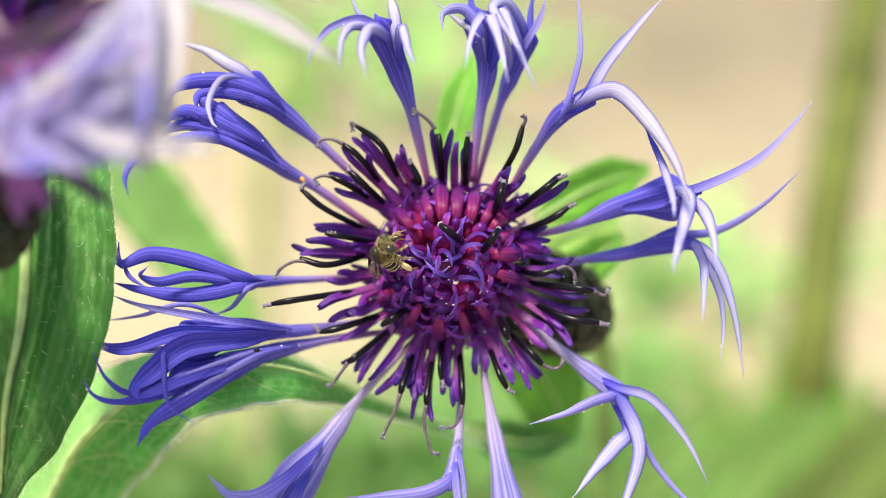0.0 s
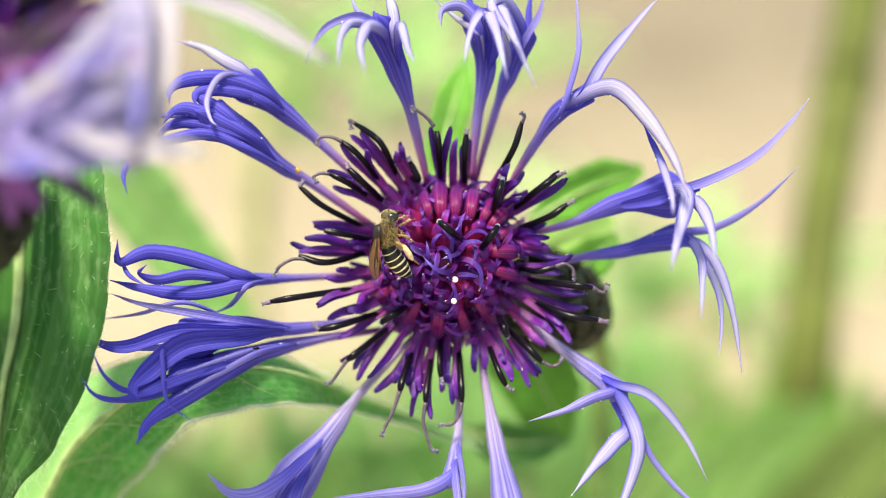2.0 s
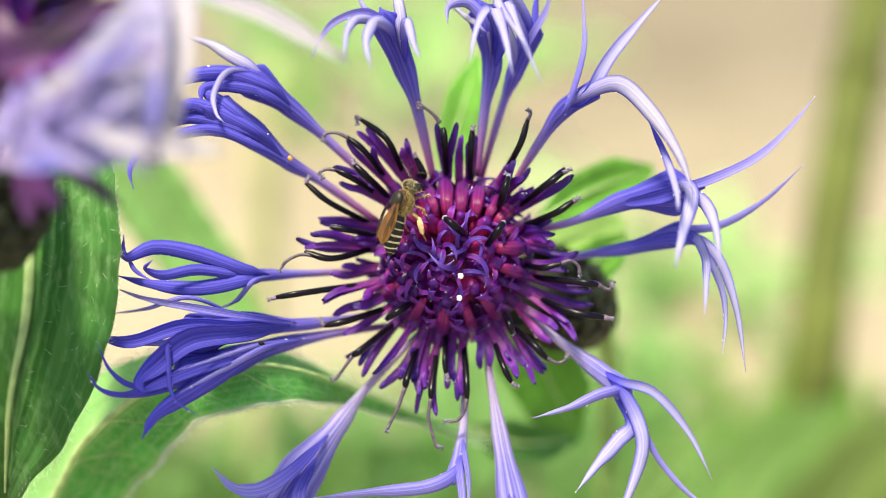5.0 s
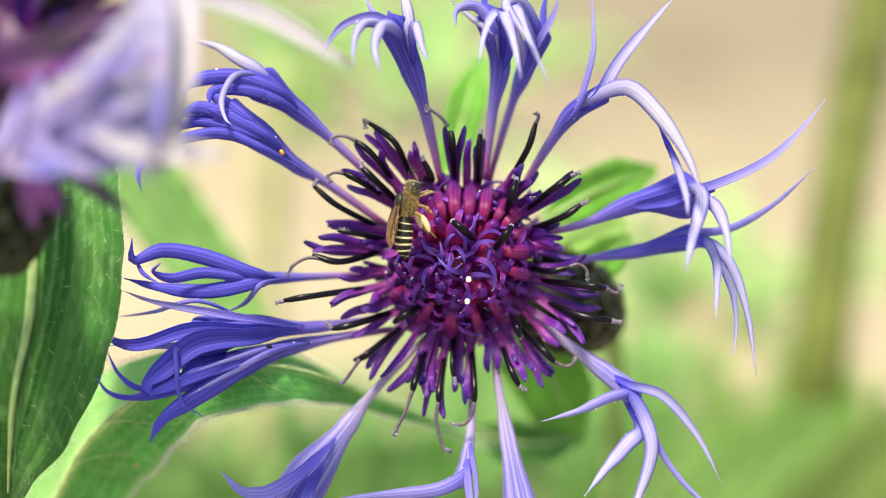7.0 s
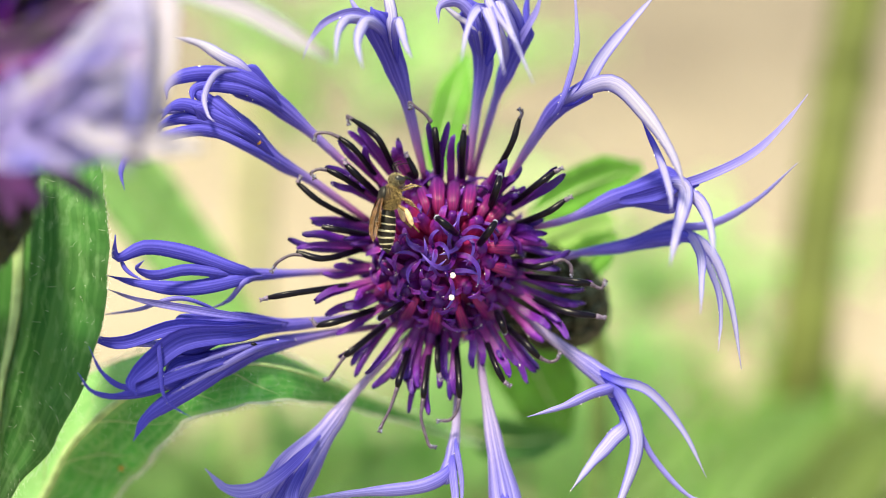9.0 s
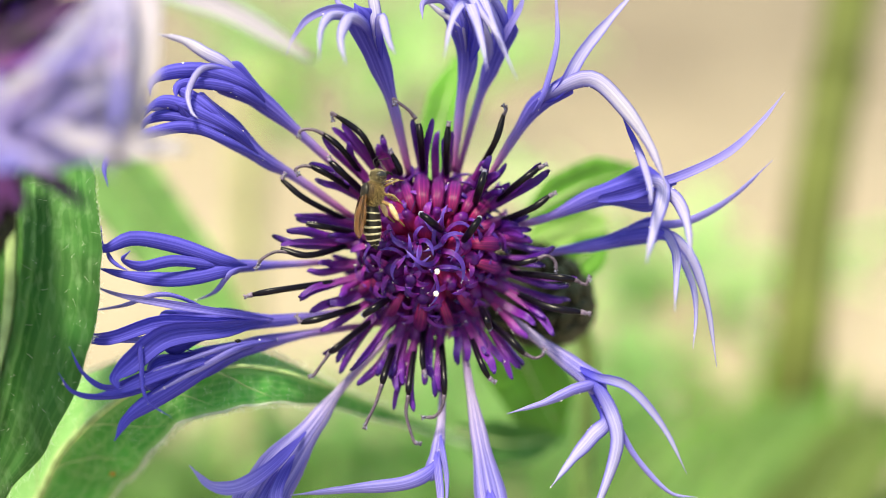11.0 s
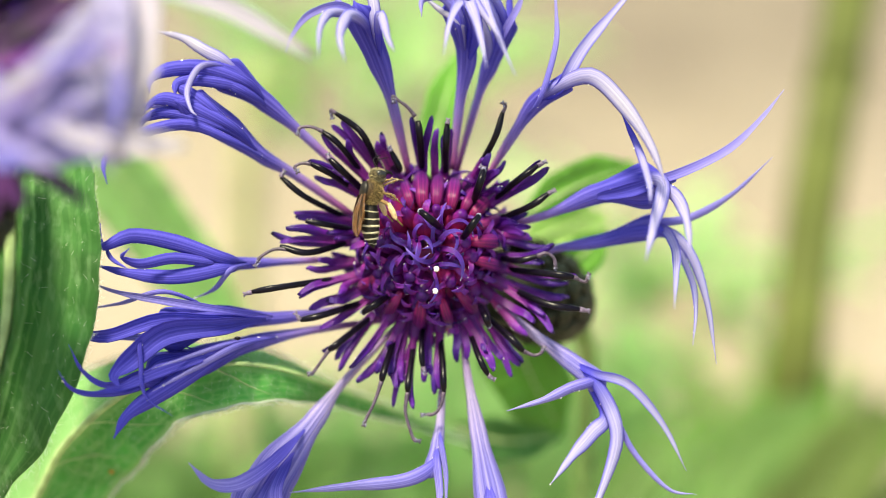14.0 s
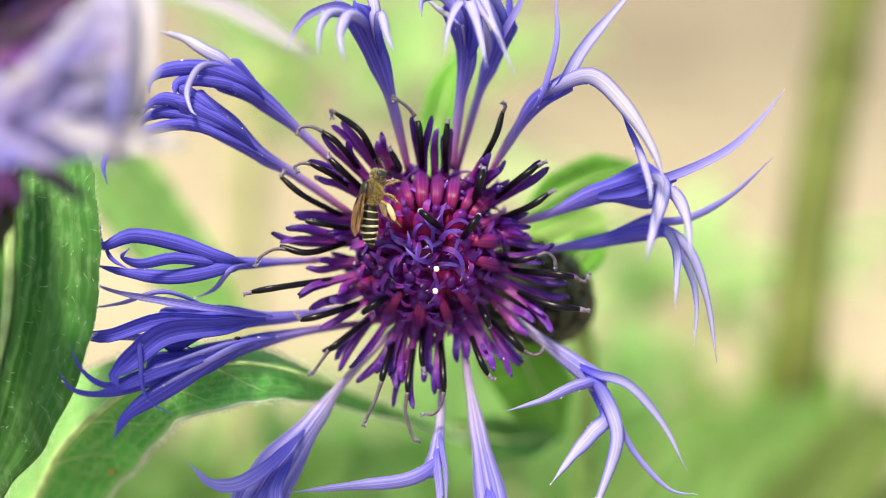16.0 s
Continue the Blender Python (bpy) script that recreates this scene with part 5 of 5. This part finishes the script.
weed(-0.070, 1.408, 0.150, 0.140, 5, WEED_MINT_LIT, 0.0340, "broad-leaved sunlit minty green weed in the garden", 1.4)
weed(-0.107, 1.192, 0.150, 0.090, 4, WEED_MINT_LIT, 0.0280, "broad-leaved sunlit minty green weed in the garden", 1.2)
weed(-0.014, 1.192, 0.150, 0.090, 4, WEED_MINT_LIT, 0.0280, "broad-leaved sunlit minty green weed in the garden", 1.2)
weed(0.150, 0.835, 0.075, 0.090, 9, WEED_MINT_LIT, 0.0200, "pale sunlit green weed in the garden", 1.5)
weed(0.195, 0.835, 0.075, 0.090, 7, WEED_MINT_LIT, 0.0200, "pale sunlit green weed in the garden", 1.5)


def stalk(points, wide, mat, label):
    ob = thing("plant_stalk", Matrix.Translation(points[0]), label, "plant", "stalks")
    bm = bmesh.new()
    way = curve_through([Vector(p) - Vector(points[0]) for p in points], 40)
    for k, (a, b) in enumerate(((0, 14), (14, 28), (28, 39))):
        bm = bmesh.new()
        loft(bm, way[a:b + 1], [wide * (1 - 0.05 * k), wide * (0.95 - 0.05 * k)], 0, 14, 12, tube=True)
        part("stem", bm, mat, ob)
        bm = bmesh.new()
        ball(bm, way[b], (wide * 0.54, wide * 0.54, wide * 0.4), detail=2)
        part("joint", bm, mat, ob)
    return ob


stalk([(-0.120, 0.524, -0.231), (-0.102, 0.539, 0.014), (-0.093, 0.561, 0.156), (-0.087, 0.578, 0.240)], 0.0170, STRAW, "pale dry straw-coloured stalk in the garden")
stalk([(0.108, 0.297, -0.009), (0.102, 0.273, 0.153), (0.0895, 0.253, 0.253), (0.0945, 0.274, 0.298), (0.108, 0.308, 0.347), (0.112, 0.320, 0.373)], 0.0148, OLIVE, "olive green stalk of a tall plant")

# ---- the bee ----
FUR = material("bee_fur", simple((0.50, 0.36, 0.16), 0.6, 0.2, 0.4, 3000))
HEAD_FUR = material("pale_bee_fur", simple((0.50, 0.41, 0.24), 0.6, 0.2, 0.4, 3000))
CHITIN = material("bee_dark_shell", simple((0.014, 0.010, 0.007), 0.48, 0.3, 0.5, 2500))
SKIN = material("bee_brown_skin", simple((0.045, 0.024, 0.010), 0.6, 0.2, 0.5, 2500))
HEADMAT = material("bee_head_shell", simple((0.040, 0.028, 0.014), 0.55, 0.22, 0.5, 3000))
EYEMAT = material("bee_eye", simple((0.012, 0.010, 0.008), 0.2, 0.6, 0.3, 4000))
BAND = material("cream_hair_band", simple((0.66, 0.58, 0.40), 0.8, 0.2, 0.2, 4000))
LEG = material("bee_leg", simple((0.20, 0.115, 0.04), 0.55, 0.4, 0.4, 3000))
LOAD = material("pollen_load", simple((0.66, 0.47, 0.27), 0.85, 0.2, 0.25, 3500, 0.6, 0.0002))


def wing_like(tree, bsdf):
    v, u = along(tree)
    col = ramp(tree, grain(tree, 900.0, 3.0), [(0.3, (0.075, 0.030, 0.010)), (0.7, (0.21, 0.095, 0.034))])
    tree.links.new(col, bsdf.inputs["Base Color"])
    bsdf.inputs["Roughness"].default_value = 0.25
    bsdf.inputs["Transmission Weight"].default_value = 0.25
    bsdf.inputs["Alpha"].default_value = 0.86
    bsdf.inputs["IOR"].default_value = 1.3


WING = material("smoky_wing", wing_like)


def tufts(name, parent, centre, size, count, mat, length, label="", bare=2.0):
    """Short hairs over a rounded body."""
    bm = bmesh.new()
    for k in range(count):
        d = Vector((random.gauss(0, 1), random.gauss(0, 1), random.gauss(0, 1))).normalized()
        if d.z > bare + random.uniform(-0.25, 0.25):
            continue
        q = Vector(centre) + Vector((d.x * size[0], d.y * size[1], d.z * size[2])) * 0.97
        go = (d + Vector((random.uniform(-0.5, 0.5), random.uniform(-0.5, 0.5), random.uniform(-0.5, 0.5)))).normalized()
        ln = length * random.uniform(0.5, 1.2)
        loft(bm, [q, q + go * ln * 0.5, q + go * ln], [0.000022, 0.000018, 0.000006], 0, 3, 3, tube=True, close=False)
    return tagged(part(name, bm, mat, parent, label), kind="stuff")


def make_bee():
    """Its own frame: y towards the head, z to the back, x to its right; millimetres from the middle of the thorax."""
    random.seed(41)
    bee = thing("bee", STAND, "small brown furry bee with cream-striped abdomen", "bee")
    bm = bmesh.new()
    ball(bm, (0, 0, 0), (0.00088, 0.00108, 0.00090), detail=3, rough=0.05, freq=3)
    th = part("thorax", bm, SKIN, bee, "dark thorax with tan fur")
    tufts("thorax_fur", th, (0, 0, 0), (0.00088, 0.00108, 0.00090), 3600, FUR, 0.00021, bare=0.30)
    bm = bmesh.new()
    ball(bm, (0, 0.00008, 0.00062), (0.00070, 0.00078, 0.00040), detail=3)
    part("back_plate", bm, CHITIN, th, "dark bald back plate")
    # head
    bm = bmesh.new()
    ball(bm, (0, 0.00150, -0.0002), (0.00080, 0.00053, 0.00066), detail=3)
    head = part("head", bm, HEADMAT, bee, "dark olive-brown head")
    for s in (-1, 1):
        bm = bmesh.new()
        ball(bm, (s * 0.00058, 0.00162, -0.00034), (0.00031, 0.00038, 0.00050), detail=2)
        part("eye", bm, EYEMAT, head, "black compound eye")
        bm = bmesh.new()
        loft(bm, [mm(s * 0.2, 2.0, -0.1), mm(s * 0.5, 2.6, 0.2), mm(s * 0.9, 2.9, -0.1), mm(s * 1.3, 3.1, -0.6)], [0.00009, 0.00007, 0.00008, 0.00006], 0, 12, 6, tube=True)
        part("antenna", bm, CHITIN, head)
    tufts("head_fur", head, (0, 0.00150, -0.0002), (0.00080, 0.00053, 0.00066), 2600, HEAD_FUR, 0.00013, bare=0.75)
    bm = bmesh.new()
    loft(bm, [mm(0, 1.8, -0.7), mm(0, 1.9, -1.2), mm(0, 1.7, -1.5)], [0.0004, 0.0003, 0.0001], 0, 6, 6, tube=True)
    part("jaw", bm, CHITIN, head)
    # abdomen: six overlapping rings, each with a cream band of hair
    belly = new("abdomen")
    belly.empty_display_size = 0.001
    belly.parent = bee
    belly.matrix_basis = Matrix.Translation(mm(0, -0.9, -0.15))
    tagged(belly, "black abdomen with cream bands")
    rad = [0.42, 0.65, 0.74, 0.76, 0.70, 0.56, 0.33, 0.07]
    pts = [mm(0, -0.02, 0), mm(0, -0.55, 0.0), mm(0, -1.15, -0.05), mm(0, -1.75, -0.12), mm(0, -2.3, -0.22), mm(0, -2.8, -0.36), mm(0, -3.2, -0.5), mm(0, -3.45, -0.62)]
    for k in range(6):
        bm = bmesh.new()
        a, b = pts[k], pts[k + 1]
        ext = b + (b - a) * 0.18
        loft(bm, [a, a.lerp(b, 0.5), ext], [rad[k] * 2 * MM * 0.97, (rad[k] + rad[k + 1]) * MM * 1.02, rad[k + 1] * 2 * MM * 1.03], 0, 7, 20, tube=True)
        part("ring", bm, CHITIN, belly)
        bm = bmesh.new()
        q = a.lerp(b, 1.02 if k < 2 else 0.90)
        rr = (rad[k] + (rad[k + 1] - rad[k]) * 0.93)
        loft(bm, [q, q.lerp(ext, 0.5), ext], [rr * 2.07 * MM, rr * 2.1 * MM, rad[k + 1] * 2.06 * MM], 0, 4, 20, tube=True)
        for h in range(70):
            c = 2 * math.pi * random.random()
            p = q.lerp(ext, random.random()) + Vector((math.cos(c), 0, math.sin(c))) * rr * 1.03 * MM
            loft(bm, [p, p + Vector((math.cos(c) * 0.3, -0.9, math.sin(c) * 0.3)) * 0.00006], [0.00005, 0.00002], 0, 2, 3, tube=True, close=False)
        part("hair_band", bm, BAND, belly, "cream band of hair")
    bm = bmesh.new()
    loft(bm, [pts[6], pts[7], pts[7] + mm(0, -0.25, -0.1)], [0.84 * MM, 0.4 * MM, 0.04 * MM], 0, 6, 12, tube=True)
    part("tip", bm, CHITIN, belly)
    # wings folded along the back
    for s in (-1, 1):
        for name, root, end, w in (("forewing", (s * 0.5, 0.25, 0.74), (s * 0.38, -3.8, 0.66), 1.2), ("hindwing", (s * 0.58, -0.1, 0.68), (s * 0.75, -2.7, 0.55), 0.85)):
            bm = bmesh.new()
            a, b = mm(*root), mm(*end)
            loft(bm, [a, a.lerp(b, 0.35) + mm(s * 0.12, 0, 0.2), a.lerp(b, 0.75) + mm(s * 0.1, 0, 0.16), b],
                 [0.2 * MM, w * 0.6 * MM, w * MM, w * 0.95 * MM, w * 0.15 * MM], 0.000012, 16, 10, facing=(s * 0.55, 0, 1), cup=0.1)
            wing = part(name, bm, WING, bee, "translucent brown wing")
            for e in (-0.25, 0.0, 0.22):
                bm = bmesh.new()
                off = mm(e * w * 0.8, 0, 0)
                loft(bm, [a, a.lerp(b, 0.35) + mm(s * 0.12, 0, 0.23) + off * 0.6, a.lerp(b, 0.75) + mm(s * 0.1, 0, 0.2) + off, a.lerp(b, 0.95) + off * 0.5],
                     [0.00006, 0.00005, 0.00003], 0, 10, 5, tube=True)
                part("vein", bm, CHITIN, wing)
    # legs
    for s in (-1, 1):
        for name, pts_l, w in (
            ("foreleg", [(s * 0.45, 0.75, -0.7), (s * 0.75, 1.15, -1.3), (s * 0.65, 1.4, -1.8), (s * 0.6, 1.45, -2.3)], 0.16),
            ("middle_leg", [(s * 0.6, 0.1, -0.8), (s * 1.1, 0.15, -1.35), (s * 1.15, -0.2, -1.9), (s * 1.05, -0.45, -2.4)], 0.19),
            ("hind_leg", [(s * 0.65, -0.5, -0.75), (s * 1.3, -0.75, -1.3), (s * 1.5, -1.6, -1.9), (s * 1.4, -2.2, -2.7)], 0.32)):
            bm = bmesh.new()
            loft(bm, [mm(*p) for p in pts_l], [w * MM, w * 1.1 * MM, w * 0.95 * MM, w * 0.5 * MM, w * 0.35 * MM], 0, 16, 8, tube=True)
            leg = part(name, bm, LEG, bee, "amber hairy leg")
            if name == "hind_leg":
                bm = bmesh.new()
                mid = (mm(*pts_l[1]) + mm(*pts_l[2])) / 2
                turn = (mm(*pts_l[2]) - mm(*pts_l[1])).to_track_quat("Z", "Y").to_matrix().to_4x4()
                ball(bm, mid, (0.00025, 0.00024, 0.00078), turn=turn, detail=3, rough=0.2, freq=4)
                part("pollen_basket", bm, LOAD, leg, "pale orange pollen load")
            bm = bmesh.new()
            for k in range(34):
                t = random.random()
                q = mm(*pts_l[0]).lerp(mm(*pts_l[1]), t) if random.random() < 0.4 else mm(*pts_l[1]).lerp(mm(*pts_l[2]), t)
                d = Vector((random.gauss(0, 1), random.gauss(0, 1), random.gauss(0, 1))).normalized()
                loft(bm, [q + d * w * 0.4 * MM, q + d * (w * 0.5 + 0.13) * MM], [0.00005, 0.00001], 0, 2, 3, tube=True, close=False)
            tagged(part("leg_hair", bm, BAND, leg), kind="stuff")
    return bee, belly


bee, abdomen = make_bee()


def mite(label):
    ob = thing("mite", STAND, label, "mite", "mites")
    bm = bmesh.new()
    ball(bm, (0, 0, 0), (0.00018, 0.00026, 0.00014), detail=2, rough=0.1, freq=3)
    part("body", bm, MITE, ob)
    for s in (-1, 1):
        for k in range(3):
            bm = bmesh.new()
            y = (k - 1) * 0.14
            loft(bm, [mm(s * 0.12, y, 0), mm(s * 0.22, y * 1.4, 0.02), mm(s * 0.27, y * 1.7, -0.12)], [0.00003, 0.00002], 0, 5, 4, tube=True)
            part("leg", bm, MITE, ob)
    return ob


leaf_mite = mite("tiny orange mite crawling on a green leaf")
petal_mite = mite("tiny orange mite crawling on a blue floret")


def pollen_clump(label):
    ob = thing("pollen_grain", STAND, label, "pollen", "pollen")
    bm = bmesh.new()
    ball(bm, (0, 0, 0), (0.00021, 0.00023, 0.00021), detail=2, rough=0.5, freq=2.5)
    for k in range(5):
        a = k * 1.3
        ball(bm, mm(0.17 * math.cos(a), 0.17 * math.sin(a), 0.08), (0.00009, 0.00009, 0.00009), detail=1, rough=0.3)
    part("clump", bm, POLLEN, ob)
    return ob


pollen_a = pollen_clump("white pollen clump pushed out of a floret")
pollen_b = pollen_clump("white pollen clump pushed out of a floret")


# ---- what moves ----
# the flower sways in the breeze: seconds; millimetres right, up
SWAY = [
    (0, -0.00, -0.00),
    (0.5, 0.87, 0.65),
    (1, 0.50, 0.84),
    (1.5, 0.29, 0.51),
    (2, 0.38, 0.37),
    (2.5, 0.10, 0.52),
    (3, 0.39, 0.63),
    (3.5, 0.99, 0.33),
    (4, -0.00, 0.56),
    (6.5, 0.35, 0.56),
    (7, 0.46, 0.32),
    (7.5, 0.36, 0.72),
    (8, 0.25, 0.80),
    (8.5, 0.35, 0.42),
    (11, -0.46, 0.95),
    (11.5, -0.39, 0.77),
    (12, -0.31, 0.77),
    (12.5, -0.39, 0.84),
    (13, -0.44, 0.88),
    (13.5, -0.46, 1.06),
    (14, -0.46, 0.99),
    (14.5, -0.62, 1.06),
    (15, -0.42, 0.97),
    (15.5, -0.38, 1.00),
    (16, -0.46, 0.92),
]


# the near flower, on its own stalk, swings more slowly
SWING = [(0, 0.0, 0.0), (1, 0.03, -0.03), (2, -0.10, -0.02), (2.5, 0.16, -0.10), (3, 0.15, -0.16), (3.5, 0.35, -0.36), (4, 0.33, -0.04), (6.5, 0.30, -0.20), (7, 0.36, -0.34),
         (7.5, 0.18, -0.24), (8, 0.14, -0.10), (8.5, 0.06, 0.0), (11, -0.71, 0.15), (12, -0.74, 0.21), (13, -0.69, 0.21), (14, -0.66, 0.16), (15, -0.70, 0.25), (16, -0.71, 0.27)]


# some outer florets flutter by themselves: seconds and share of the way; which floret, and its way in millimetres right, up
FLUTTER = [(0, 0.0), (0.5, -0.7), (1, -0.4), (1.5, 0.0), (2.5, 0.15), (3, 0.3), (3.5, 0.0), (4, 0.5), (6.5, 0.0), (7, 0.0), (7.5, -0.6), (8, -0.45), (8.5, -0.35), (11, 1.0), (16, 0.85)]
DROOP = [(0, 0.0), (8.5, 0.0), (11, 1.0), (16, 1.0)]
LOOSE = [(5, FLUTTER, -0.25, 0.0), (6, FLUTTER, -0.48, -0.19), (7, FLUTTER, -0.67, -0.14), (8, FLUTTER, -0.34, -0.05),
         (12, DROOP, 0.2, 0.55), (13, DROOP, 0.0, 0.1), (14, DROOP, -0.28, -0.28)]


def sway(t):
    for (t0, x0, y0), (t1, x1, y1) in zip(SWAY, SWAY[1:]):
        if t0 <= t <= t1:
            k = (t - t0) / (t1 - t0)
            return STAND @ pose((x0 + (x1 - x0) * k) * MM, (y0 + (y1 - y0) * k) * MM, 0)
    return STAND


# the bee climbs the disc: seconds; millimetres right, up, near; which way its head points (degrees from right),
# how far its head tips towards the lens, how far its back turns from the lens; and the curl of its abdomen
CLIMB = [
    (0, -5.23, 1.08, 3.6, 80, 64, -58, 22),
    (0.5, -5.37, 1.41, 3.6, 80, 64, -58, 22),
    (1, -5.19, 1.4, 3.6, 80, 56, -60, 24),
    (1.5, -5.04, 1.92, 3.6, 82, 36, -64, 32),
    (2, -4.94, 2.37, 3.6, 85, 15, -70, 30),
    (2.5, -4.57, 3.08, 3.6, 85, 8, -75, 35),
    (3, -4.43, 3.03, 3.6, 85, 8, -70, 35),
    (3.5, -3.98, 3.48, 3.6, 75, 5, -50, 15),
    (4, -4.01, 4.05, 3.6, 68, 5, -50, 5),
    (6.3, -4.22, 4.78, 3.6, 75, 5, -65, 0),
    (7, -4.35, 4.8, 3.6, 79, 5, -75, 0),
    (8.5, -4.31, 4.95, 3.6, 77, 5, -75, 0),
    (11, -4.49, 5.07, 3.6, 81, 5, -70, 3),
    (16, -4.49, 4.95, 3.6, 77, 5, -72, 3),
]


def bee_pose(x, y, z, head, tip, back):
    go = Matrix.Rotation(radians(head - 90), 4, "Z") @ Matrix.Rotation(radians(tip), 4, "X") @ Matrix.Rotation(radians(back), 4, "Y")
    return Matrix.Translation(mm(x, y, z)) @ go


def motions():
    times = [r[0] for r in SWAY]
    walk(flower, [(t, sway(t)) for t in times])
    for k, course, x, y in LOOSE:
        walk(RAYS[k], [(t, pose(x * f * MM, y * f * MM, 0)) for t, f in course])
    walk(second, [(t, STAND @ pose(x * MM, y * MM, 0)) for t, x, y in SWING])
    walk(bee, [(t, sway(t) @ bee_pose(*row)) for t, *row, curl in CLIMB])
    walk(abdomen, [(t, pose(0, -0.9 * MM, -0.15 * MM, curl)) for t, *row, curl in CLIMB])
    walk(pollen_a, [(t, sway(t) @ pose(0.77 * MM, -1.34 * MM, (3.6 if t > 1.6 else 1.4 if t < 0.8 else 2.6) * MM)) for t in times])
    walk(pollen_b, [(t, sway(t) @ pose(0.67 * MM, -3.17 * MM, (3.2 if t > 2.4 else 1.0 if t < 1.7 else 2.2) * MM)) for t in times])
    walk(leaf_mite, [(t, STAND @ pose(x * MM, y * MM, z * MM, 0, 0, 70)) for t, x, y, z in ((0, -27.38, -17.96, -6.8), (1.5, -27.74, -17.76, -6.8), (3.5, -28.61, -17.86, -6.8), (7, -28.71, -18.12, -6.8), (11, -29.02, -18.68, -6.8), (16, -29.07, -18.68, -6.8))])
    walk(petal_mite, [(t, sway(t) @ pose(x * MM, y * MM, 1.0 * MM, 0, 0, 35)) for t, x, y in ((0, -12.1, 7.25), (1.5, -12.24, 7.49), (4, -12.91, 8.21), (7, -14.93, 9.26), (8.5, -15.31, 9.65), (11, -16.03, 10.61), (16, -16.75, 11.33))])


motions()
